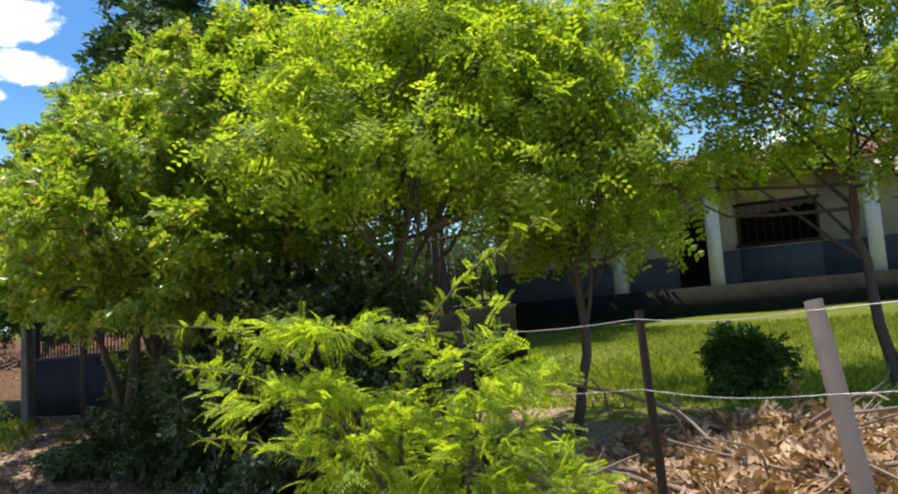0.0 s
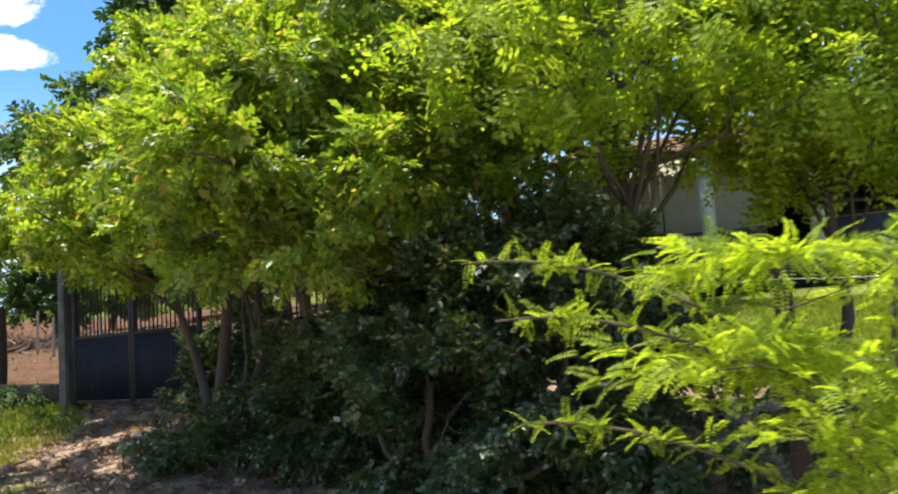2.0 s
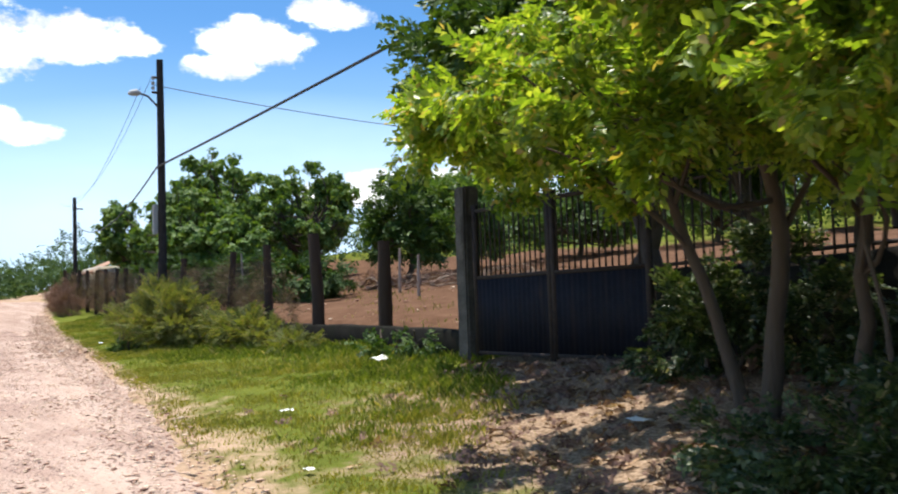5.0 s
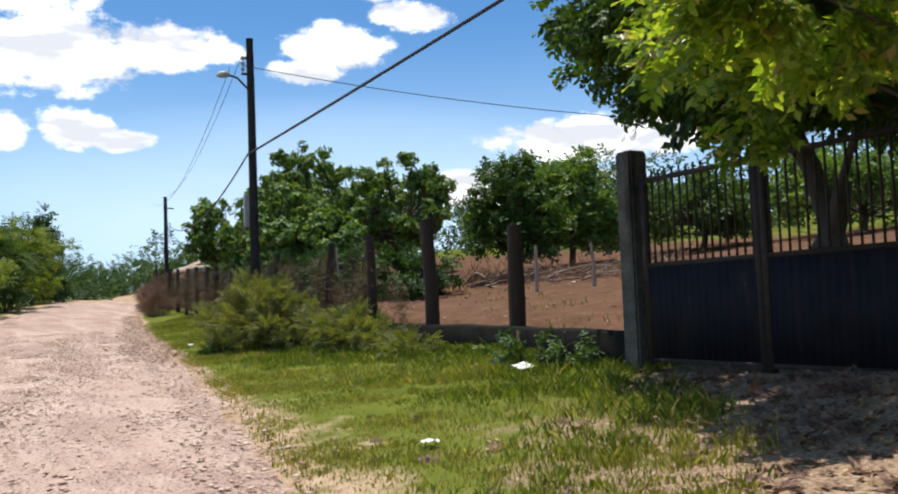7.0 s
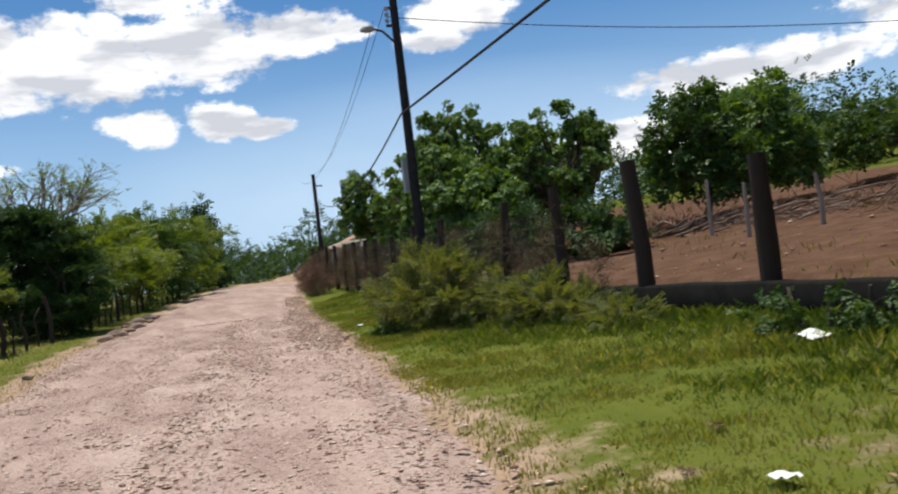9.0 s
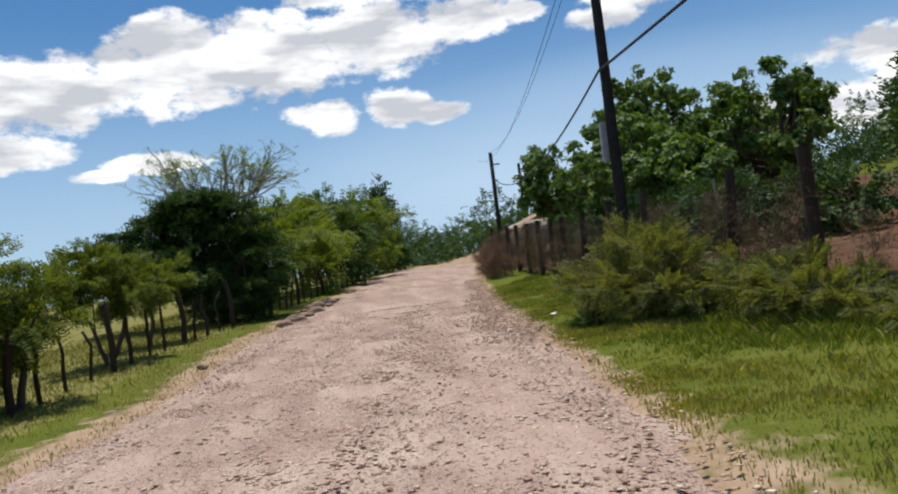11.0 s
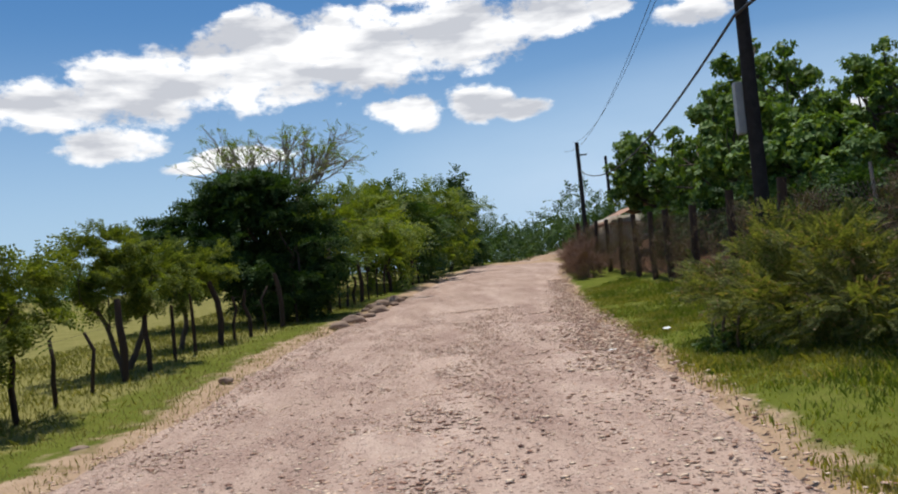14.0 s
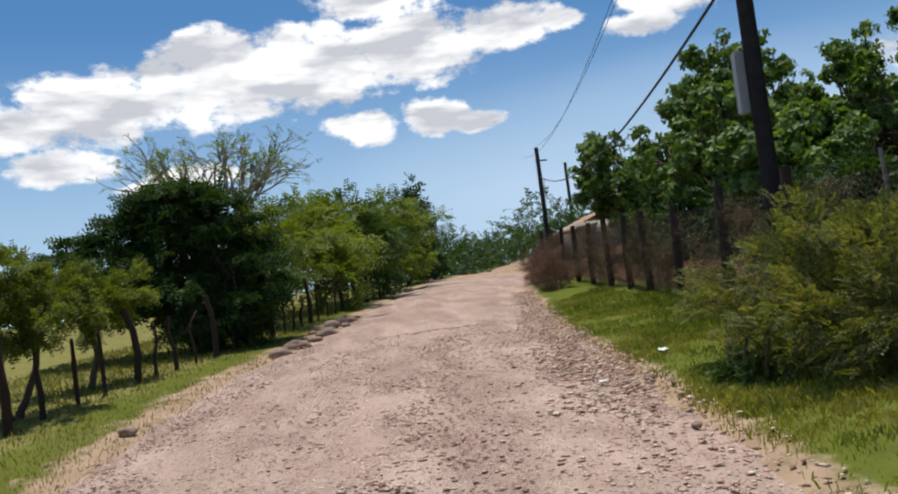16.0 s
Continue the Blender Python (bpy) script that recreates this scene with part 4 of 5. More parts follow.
# ---- wire fence on the lot's edge ----
lotfence = thing("lot_fence", (-20, 9.05, 0), "old fence of dark wooden posts with rusty netting", "fence")
POSTS = [(-20.0, 0.125, 1.6), (-22.75, 0.125, 1.95), (-25.7, 0.1, 1.9), (-28.6, 0.09, 1.9), (-33.6, 0.09, 1.9), (-36.6, 0.1, 1.9), (-39.5, 0.1, 1.75), (-42.1, 0.1, 1.75), (-44.1, 0.09, 1.75),
         (-46.4, 0.09, 1.75), (-49.0, 0.09, 1.7), (-51.5, 0.09, 1.7), (-54.0, 0.09, 1.7), (-56.5, 0.09, 1.7), (-59.0, 0.1, 1.7)]
for k, (x, r, h) in enumerate(POSTS):
    y = float(fence_y(x)) + 0.05
    z = ground_at(x, y - 0.2)
    rng = np.random.default_rng(200 + k)
    m = Mesh()
    pts = np.array([(0, 0, -0.3), (0, 0, 0.2), (*rng.normal(0, 0.02, 2), h * 0.5), (*rng.normal(0, 0.04, 2), h + 0.35)])
    m.tube(pts, [r * 1.1, r * 1.05, r, r * 0.92], 9, True, 0.1)
    p = part("post", m, WOOD_POST, lotfence, "", True)
    p.location = (x + 20, y - 9.05, z)
for k in range(2, len(POSTS) - 1):
    xa, xb = POSTS[k][0], POSTS[k + 1][0]
    ya, yb = float(fence_y(xa)) + 0.05, float(fence_y(xb)) + 0.05
    za, zb = ground_at(xa, ya - 0.2) + 0.2, ground_at(xb, yb - 0.2) + 0.2
    m = Mesh()
    h = 1.7
    span = abs(xb - xa)
    nn = int((span + h) / 0.16)
    for q in range(nn):
        for sgn in (1, -1):
            u0 = -h + q * 0.16
            a, b = max(0, u0), min(span, u0 + h)
            if b <= a:
                continue
            za_, zb_ = a - u0, b - u0
            if sgn < 0:
                za_, zb_ = h - za_, h - zb_
            fa, fb = a / span, b / span
            m.tube([(xa + (xb - xa) * fa + 20, ya + (yb - ya) * fa - 9.05, za + (zb - za) * fa + za_),
                    (xa + (xb - xa) * fb + 20, ya + (yb - ya) * fb - 9.05, za + (zb - za) * fb + zb_)], 0.005, 3, False)
    part("netting", m, IRON, lotfence)
# dry creeper on the netting
rng = np.random.default_rng(31)
vine = Mesh()
cnt = 15000
vx = rng.uniform(-60, -24, cnt)
vy = fence_y(vx) + 0.05 + rng.normal(0, 0.1, cnt)
vz = ground_z(vx, fence_y(vx) - 0.2) + 0.2 + 1.75 * rng.random(cnt) ** 0.7 * (0.75 + 0.25 * np.sin(vx * 1.9))
keep = np.sin(vx * 2.3) + np.sin(vx * 0.9 + 1) + rng.normal(0, 0.6, cnt) > -0.4
put_sprigs(vine, "twig", np.stack([vx, vy, vz], 1)[keep], rng.normal(size=(cnt, 3))[keep], rng.uniform(0.12, 0.32, cnt)[keep], rng)
tagged(part("dry_creeper", vine, LEAF_CREEPER), "dry brown creeper tangled over the fence netting", "creeper", kind="stuff")

# ---- verge bushes ----
def bush(name, at, label, lobes, leaves, size, kind, mat, seed, **kw):
    return tree(name, at, label, lobes, [(0, 0, 0.1, 0, 0.5, 0.03), (0.3, 0.1, 0.6, 0, 0.5, 0.025), (-0.3, 0, -0.6, 0.1, 0.5, 0.025)], leaves, size, kind, mat, BARK, seed, "bush", **kw)


bush("thorny_bush", (-28.4, 7.6), "wide olive green thorny bush on the grass verge",
     [(0, 0, 0.65, 1.3, 0.9, 0.6), (1.2, 0.1, 0.7, 1.1, 0.8, 0.6), (-1.3, 0, 0.7, 1.1, 0.9, 0.6), (0.4, 0.1, 1.1, 1.0, 0.7, 0.45), (-0.8, 0, 1.2, 0.9, 0.7, 0.45)],
     3500, 0.21, "feather", LEAF_OLIVE, 41, droop=-0.5, inner=0.2)
bush("thorny_bush", (-25.2, 8.2), "low olive green weedy bush against the wall",
     [(0, 0, 0.45, 1.0, 0.7, 0.45), (1.0, 0, 0.4, 0.9, 0.6, 0.4), (-1.0, 0, 0.5, 0.9, 0.6, 0.45), (2.1, 0, 0.3, 0.8, 0.45, 0.3), (3.1, 0.05, 0.2, 0.7, 0.4, 0.2)],
     2100, 0.2, "feather", LEAF_OLIVE, 42, droop=-0.5, inner=0.2)
bush("weed_clump", (-18.2, 8.2), "broad-leaved weed clump by the gate pillar",
     [(0, 0, 0.22, 0.5, 0.25, 0.2), (0.5, 0.1, 0.32, 0.3, 0.2, 0.25), (-0.7, 0, 0.18, 0.4, 0.25, 0.15)], 300, 0.16, "broad", LEAF_FAR, 43)
bush("weed_clump", (-29.2, 6.8), "dark green leafy weed clump at the edge of the verge",
     [(0, 0, 0.14, 0.3, 0.25, 0.14), (0.25, 0.15, 0.2, 0.22, 0.2, 0.15), (-0.3, 0.1, 0.12, 0.25, 0.2, 0.12)], 420, 0.1, "broad", LEAF_FAR, 45)
bush("dry_bush", (-50.5, 9.6), "dry pinkish brown bush against the fence",
     [(0, 0, 0.7, 1.4, 0.4, 0.7), (-2.2, 0.1, 0.8, 1.5, 0.4, 0.75), (-4.6, 0.3, 0.7, 1.5, 0.4, 0.7)], 3600, 0.3, "twig", LEAF_PINK, 44, droop=-0.6, inner=0.1)

# ---- trees behind the lot ----
def clump_lobes(seed, n, rad, z0, z1):
    """Small round clumps spread through a broad crown."""
    r = np.random.default_rng(seed)
    out = []
    while len(out) < n:
        p = r.uniform(-1, 1, 3)
        q = np.linalg.norm(p)
        if 0.6 < q < 1.0 or (q < 0.6 and r.random() < 0.25):
            s = r.uniform(0.2, 0.36)
            out.append((p[0] * rad, p[1] * rad, (z0 + z1) / 2 + p[2] * (z1 - z0) / 2, s, s, s * 0.75))
    return out


GROVE = "grove behind the fence"
for k, (x, y, top, rad) in enumerate([(-46.5, 14.2, 3.7, 2.5), (-54, 19, 5.3, 3.0), (-55, 14.2, 3.9, 2.4), (-44.5, 19.0, 4.4, 2.5), (-52, 22.5, 3.6, 2.4), (-40.5, 13.6, 1.9, 1.7), (-49, 16.2, 6.0, 2.2)]):
    tree("grove_tree", (x, y), "green tree with round leaf clumps behind the fence", clump_lobes(300 + k, int(36 * rad), rad, 1.0, top + 1.1), [(0, 0, 0, 0.2, top * 0.55, 0.16), (0.3, 0.2, 1.2, 0.5, top * 0.5, 0.1)],
         2600, 0.3, "rosette", LEAF_GROVE, BARK, 310 + k, group=GROVE, droop=-0.3, inner=0.0, twigs=0)
for k, (x, y, top, rad) in enumerate([(-32.0, 16.9, 3.2, 1.25), (-33.4, 20.2, 3.4, 1.4), (-31, 24, 1.7, 2.2), (-27, 27, 1.9, 2.4), (-22, 30, 2.2, 2.8)]):
    tree("lot_tree", (x, y), "shady tree at the back of the dirt lot", boughs(330 + k, 22, (0, 0), rad, rad, 1.0, top + 0.4, 0.38 * math.sqrt(rad), 0.6), [(0, 0, 0, 0.1, top * 0.6, 0.12)],
         2600, 0.3, "bunch", LEAF_GROVE if k % 2 else LEAF_FAR, BARK, 340 + k, group="trees round the dirt lot")

for k, (x, y, s) in enumerate([(-31.5, 13.0, 0.9), (-35.0, 12.6, 1.1), (-38.5, 12.8, 1.2), (-42.0, 12.9, 1.3), (-45.5, 13.0, 1.2), (-50.0, 13.0, 1.2)]):
    bush("scrub_bush", (x, y), "dark tangled scrub bush behind the lot fence", [(0, 0, 0.6 * s, 1.2 * s, 0.9 * s, 0.6 * s), (1.0 * s, 0.2, 0.8 * s, 0.9 * s, 0.8 * s, 0.6 * s), (-0.9 * s, 0, 0.9 * s, 0.9 * s, 0.8 * s, 0.6 * s)],
         1300, 0.26, "bunch", LEAF_DARK, 360 + k, group="scrub behind the fence")
for k, (x, y, hh) in enumerate([(-28.3, 14.4, 1.3), (-26.0, 13.6, 1.1), (-24.6, 14.2, 1.0), (-34.5, 12.0, 1.7)]):
    rng = np.random.default_rng(390 + k)
    ob = part("stake", Mesh().tube([(0, 0, -0.15), (0.02, 0, hh * 0.5), (*rng.normal(0, 0.08, 2), hh)], [0.05, 0.045, 0.035], 7, True, 0.08), WOOD_PALE, None, "thin pale wooden stake standing in the dirt lot", True)
    ob.location = (x, y, ground_at(x, y))
    tagged(ob, category="stake", group="stakes in the lot")

# ---- left side of the road ----
LAYERS = []
for tier, (z, reach, back_) in enumerate([(1.4, 2.2, 1.9), (1.95, 3.1, 2.1), (2.5, 3.5, 2.0), (3.05, 3.1, 1.8), (3.55, 2.5, 1.4), (4.0, 1.6, 0.9), (4.4, 0.7, 0.4)]):
    for k in range(6):
        f = k / 5
        ly = -0.3 - reach + (reach + back_) * f
        LAYERS.append((0.3 + 0.9 * math.sin(tier * 2.3 + k * 1.9) * (1 - tier / 8), ly, z - 0.35 * abs(f - 0.55) + 0.1 * math.sin(k * 3.1 + tier), 0.85, 0.62, 0.09))
tree("acacia_tree", (-44.7, -1.3), "dark dense roadside tree with flat layered foliage",
     LAYERS + [(0.9, 0.6, 0.45, 1.2, 1.2, 0.45), (0.9, 1.3, 1.0, 1.1, 1.0, 0.5), (0.6, 0.0, 0.8, 1.3, 1.2, 0.5), (0.4, 0.0, 1.6, 1.6, 1.9, 0.6), (0.2, -0.5, 2.6, 1.5, 1.9, 0.6), (0.2, -0.2, 3.3, 1.3, 1.3, 0.45)],
     [(0, 0, 0, 0, 2.4, 0.16), (0.4, 0.3, 0.8, 0.9, 2.2, 0.1), (-0.3, -0.4, -0.6, -1.2, 2.4, 0.1)],
     16500, 0.32, "spray", LEAF_DARK, BARK, 51, droop=0.12, inner=0.1, flat_=0.1, twigs=0)
thorn = tree("thorn_tree", (-50.5, -0.6), "sparse thorn tree with bare upper twigs",
     [(0, 0.4, 2.4, 2.2, 2.0, 1.0), (1, 1.6, 2.8, 2.0, 2.0, 1.0), (0.5, 1.0, 3.6, 1.6, 1.6, 0.6)],
     [(0, 0, 0.05, -0.8, 3.6, 0.15), (0.4, 0.2, 0.8, 0.9, 3.2, 0.1)],
     1400, 0.34, "spray", LEAF_THORN, BARK_GREY, 52, droop=-0.1, twigs=6)
rng = np.random.default_rng(53)
twigwood, tips = Mesh(), []
for k in range(13):
    a = k * 0.97 + rng.normal(0, 0.2)
    fan(twigwood, tips, np.array([0.1, -0.9, 3.3]), np.array([0.6 * math.cos(a), 0.9 * math.sin(a), 0.85]), rng.uniform(1.4, 1.9), 0.075, 3, rng)
part("bare_crown", twigwood, BARK_GREY, thorn, "pale bare upper branches fanning out", True)
twigleaf = Mesh()
tip_at, tip_d = np.array([p for p, _ in tips]), np.array([d for _, d in tips])
for _ in range(2):
    put_sprigs(twigleaf, "spray", tip_at + rng.normal(0, 0.06, tip_at.shape), tip_d + rng.normal(0, 0.5, tip_d.shape), rng.uniform(0.15, 0.27, len(tips)), rng)
part("tip_leaves", twigleaf, LEAF_THORN, thorn, "sparse small leaves at the twig ends")
for k, (x, y, s) in enumerate([(-55.5, 1.2, 1.0), (-60.5, 2.6, 1.05), (-66, 4.2, 1.15), (-73, 5.6, 1.2)]):
    tree("thorn_tree", (x, y), "bright green thorn tree leaning over the roadside fence",
         [(0, 0, 1.8 * s, 2.2, 2.0, 1.0), (0, 0.8, 2.8 * s, 2.2, 2.0, 1.0), (0.6, -1.4, 3.0 * s, 2.2, 2.0, 1.0), (0, 0, 3.8 * s, 1.8, 1.8, 0.8), (1.2, 0.4, 1.2, 1.6, 1.6, 0.8)],
         [(0, 0, 0, 0, 2.2, 0.13)], 2200, 0.46, "spray", LEAF_THORN if k % 2 == 0 else LEAF_FAR, BARK, 60 + k, group="roadside thorn trees", droop=0.1)
tree("small_thorn_tree", (-35.5, -2.9), "small rounded thorn tree with a forked trunk by the fence",
     [(0, 0, 1.7, 0.9, 0.9, 0.6), (0.5, -0.6, 2.1, 0.9, 0.8, 0.5), (-0.4, 0.5, 1.9, 0.9, 0.8, 0.5), (0.2, 0, 2.5, 0.8, 0.8, 0.35)],
     [(0, 0, -0.1, 0.5, 1.5, 0.07), (0.05, -0.05, 0.3, -0.5, 1.6, 0.06)], 4600, 0.18, "spray", LEAF_FIELD, BARK, 71, droop=0.0)
tree("small_thorn_tree", (-30.4, -3.3), "olive green thorn tree standing over the field fence",
     [(0.2, -1.0, 1.2, 1.1, 1.0, 0.7), (0.7, -1.5, 1.9, 1.1, 1.0, 0.7), (0.5, -1.4, 0.6, 1.1, 1.0, 0.5), (0, 0, 1.6, 1.0, 1.0, 0.7), (0.5, -0.7, 2.0, 1.0, 0.9, 0.6), (-0.5, 0.3, 2.0, 0.9, 0.8, 0.5), (0.2, -0.4, 2.6, 0.9, 0.8, 0.4), (0.6, -0.6, 1.0, 1.0, 0.9, 0.5)],
     [(0, 0, 0, 0.2, 1.5, 0.08)], 9500, 0.19, "spray", LEAF_FIELD, BARK, 72, droop=0.0)
tree("small_thorn_tree", (-38.5, -2.6), "low dark thorn tree growing through the field fence",
     [(0, 0, 1.6, 0.9, 0.9, 0.5), (-0.6, 0.4, 1.9, 0.9, 0.8, 0.5), (0.4, -0.4, 2.1, 0.8, 0.8, 0.4)],
     [(0, 0, 0, 0.1, 1.4, 0.07)], 4200, 0.18, "spray", LEAF_FIELD, BARK, 73, droop=0.0)
tree("conifer", (-79, 6.9), "tall narrow dark tree rising behind the hedge",
     [(0, 0, 1.5, 1.5, 1.5, 1.2), (0, 0, 3.4, 1.1, 1.1, 1.2), (0, 0, 5.0, 0.7, 0.7, 1.0), (0, 0, 6.2, 0.3, 0.3, 0.8)],
     [(0, 0, 0, 0, 5.6, 0.14)], 1500, 0.5, "bunch", LEAF_DARK, BARK, 74)

fieldfence = thing("field_fence", (-30, -2.4, 0), "stick fence of thin crooked posts beside the field", "fence")
fx = -26.0
k = 0
while fx > -62:
    rng = np.random.default_rng(500 + k)
    y = float(curve(fx, [(-20, -4.4), (-32, -3.0), (-37, -2.0), (-44, -0.3), (-52, 1.6), (-62, 4.2)]))
    h, r = rng.uniform(0.95, 1.35), rng.uniform(0.03, 0.055)
    if k % 4 == 0:
        h, r = 1.5, 0.075
    m = Mesh().tube([(0, 0, -0.2), (*rng.normal(0, 0.03, 2), h * 0.4), (*rng.normal(0, 0.05, 2), h * 0.7), (*rng.normal(0, 0.08, 2), h)], [r, r, r * 0.9, r * 0.75], 7, True, 0.12)
    p = part("post", m, WOOD_POST, fieldfence, "", True)
    p.location = (fx + 30, y + 2.4, ground_at(fx, y))
    fx -= rng.uniform(0.75, 1.2)
    k += 1
for z in (0.4, 0.75, 1.05):
    pts = []
    for x in np.arange(-26, -62, -1.5):
        y = float(curve(x, [(-20, -4.4), (-32, -3.0), (-37, -2.0), (-44, -0.3), (-52, 1.6), (-62, 4.2)]))
        pts.append((x + 30, y + 2.4, ground_at(x, y) + z + 0.02 * math.sin(x * 3)))
    part("wire", Mesh().tube(pts, 0.002, 4), IRON, fieldfence)

# ---- utility pole and cables ----
PX, PY = -31.55, 8.5
PZ = ground_at(PX, PY)
pole = thing("utility_pole", (PX, PY, PZ - 0.1), "tall dark wooden utility pole with a street lamp arm", "utility pole")
part("shaft", Mesh().tube([(0, 0, 0), (-0.01, 0, 3), (-0.04, 0, 6), (-0.09, 0, 8.15)], [0.125, 0.115, 0.105, 0.095], 14, True, 0.02), POLE_DARK, pole, "", True)
arm = part("lamp_arm", Mesh().tube([(-0.06, -0.06, 6.75), (-0.08, -0.35, 7.05), (-0.1, -0.6, 7.12)], 0.03, 7), IRON, pole, "", True)
part("lamp_head", Mesh().tube([(-0.1, -0.55, 7.12), (-0.1, -0.65, 7.13), (-0.1, -0.8, 7.1), (-0.1, -0.9, 7.07)], [0.05, 0.1, 0.09, 0.03], 8), BOX_GREY, arm)
for z in (7.62, 7.18):
    part("bracket", Mesh().box((-0.08, -0.13, z), (0.08, 0.2, 0.05)), IRON, pole)
for z in (7.25, 7.4, 7.55):
    part("insulator", Mesh().tube([(-0.08, -0.2, z), (-0.08, -0.2, z + 0.05), (-0.08, -0.2, z + 0.1)], [0.04, 0.06, 0.04], 8), BOX_GREY, pole)
bm = bmesh.new()
bmesh.ops.create_cube(bm, size=1.0)
bmesh.ops.scale(bm, vec=(0.15, 0.13, 0.85), verts=bm.verts)
bmesh.ops.bevel(bm, geom=bm.edges[:], offset=0.015, segments=2, affect="EDGES")
bmesh.ops.translate(bm, vec=(-0.12, -0.17, 3.5), verts=bm.verts)
me = bpy.data.meshes.new("meter_box")
bm.to_mesh(me), bm.free()
part("meter_box", me, BOX_GREY, pole, "pale grey metal box")


def cable(name, a, b, sag, r, label):
    a, b = np.array(a, float), np.array(b, float)
    t = np.linspace(0, 1, 40)[:, None]
    pts = a + (b - a) * t
    pts[:, 2] -= (4 * t * (1 - t) * sag)[:, 0]
    ob = part(name, Mesh().tube(pts, r, 6), CABLE, None, label, True)
    return tagged(ob, category="cable")


FP = (-72.0, 14.2)
FZ = ground_at(*FP)
cable("power_cable", (PX - 0.04, PY - 0.13, 5.75), (12.0, 8.2, 6.2), 0.15, 0.028, "thick black twisted power cable running over the verge")
cable("power_cable", (PX - 0.04, PY - 0.13, 5.75), (FP[0], FP[1], FZ + 5.0), 1.2, 0.026, "thick black twisted power cable between the poles")
cable("overhead_wire", (PX - 0.08, PY - 0.2, PZ + 7.3), (-23, 36, 7.4), 1.1, 0.012, "thin overhead wire running to the houses")
cable("overhead_wire", (PX - 0.08, PY - 0.25, PZ + 7.5), (FP[0], FP[1] - 0.3, FZ + 6.8), 1.1, 0.008, "thin overhead wire between the poles")
cable("overhead_wire", (PX - 0.08, PY - 0.55, PZ + 7.2), (FP[0], FP[1] - 0.9, FZ + 6.3), 1.3, 0.008, "thin overhead wire between the poles")
for x, y, h in ((-72.0, 14.2, 6.9), (-92.0, 20.8, 7.2)):
    p = thing("utility_pole", (x, y, ground_at(x, y) - 0.1), "distant dark wooden utility pole", "utility pole")
    part("shaft", Mesh().tube([(0, 0, 0), (-0.1, 0, h * 0.5), (-0.2, 0, h)], [0.16, 0.14, 0.12], 10), POLE_DARK, p, "", True)
    part("crossarm", Mesh().box((-0.15, 0.2, h - 0.8), (0.08, 0.7, 0.08)), POLE_DARK, p)

# ---- house ----
HX, HY = -7.2, 18.2
HZ = 2.55
house = thing("house", (HX, HY, HZ), "single-storey house, cream above and dark grey below, clay tile roof", "house", turn=13.0)
# local x runs along the front, the front face at y = 0; openings: a door and two windows
segments = [(-4.5, -0.35, 0, 2.35), (-0.35, 0.45, 2.0, 2.35), (0.45, 0.95, 0, 2.35), (0.95, 2.55, 0, 0.85), (0.95, 2.55, 1.75, 2.35), (2.55, 6.5, 0, 2.35)]
def wall_piece(x0, x1, y0, y1, z0, z1):
    for name, mat, a, b, label in (("wall_base", PAINT_GREY, z0, min(z1, 0.8), "dark bluish grey painted wall base"), ("wall", PLASTER, max(z0, 0.8), z1, "cream plaster wall")):
        if b > a:
            part(name, Mesh().box(((x0 + x1) / 2, (y0 + y1) / 2, (a + b) / 2), (x1 - x0, y1 - y0, b - a)), mat, house, label)


for x0, x1, z0, z1 in segments:
    wall_piece(x0, x1, 0, 0.18, z0, z1)
for x in (-4.4, 6.4):
    wall_piece(x - 0.09, x + 0.09, 0.18, 6.11, 0, 2.4)
# back wall, and a sheet added behind the openings, in the room's painted shade
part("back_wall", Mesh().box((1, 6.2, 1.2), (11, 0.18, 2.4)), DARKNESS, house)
part("room_shade_sheet", Mesh().box((1, 1.0, 1.15), (10.6, 0.1, 2.3)), DARKNESS, house)
part("porch_floor", Mesh().box((1, -0.7, -0.35), (11.2, 1.7, 0.7)), CONCRETE_SHADED, house)
col_mesh = Mesh().box((0, 0, 1.1), (0.26, 0.26, 2.2)).build("column")
for x in (-1.3, 0.62, 3.5):
    part("column", col_mesh, COLUMN_WHITE, house).location = (x, -1.3, 0)
win = part("window_frame", Mesh().box((1.75, -0.02, 0.86), (1.7, 0.12, 0.06)).box((1.75, 0.0, 1.74), (1.7, 0.1, 0.05)).box((0.98, 0, 1.3), (0.06, 0.1, 0.9)).box((2.52, 0, 1.3), (0.06, 0.1, 0.9)), IRON, house)
for x in np.arange(1.15, 2.5, 0.17):
    part("window_bar", Mesh().box((x, 0.02, 1.3), (0.016, 0.016, 0.9)), IRON, win)
tile = Mesh()
ta = np.linspace(0, math.pi, 7)
tv = [(0.125 * k * math.cos(a), y, 0.095 * k * math.sin(a) - d) for y, k in ((0, 1.0), (0.74, 0.86)) for d in (0, 0.015) for a in ta]
tf = []
for q in range(6):
    tf += [[q, q + 1, 15 + q, 14 + q], [7 + q + 1, 7 + q, 21 + q, 21 + q + 1], [q + 1, q, 7 + q, 7 + q + 1]]
tile_mesh = tile.add(tv, tf).build("tile")
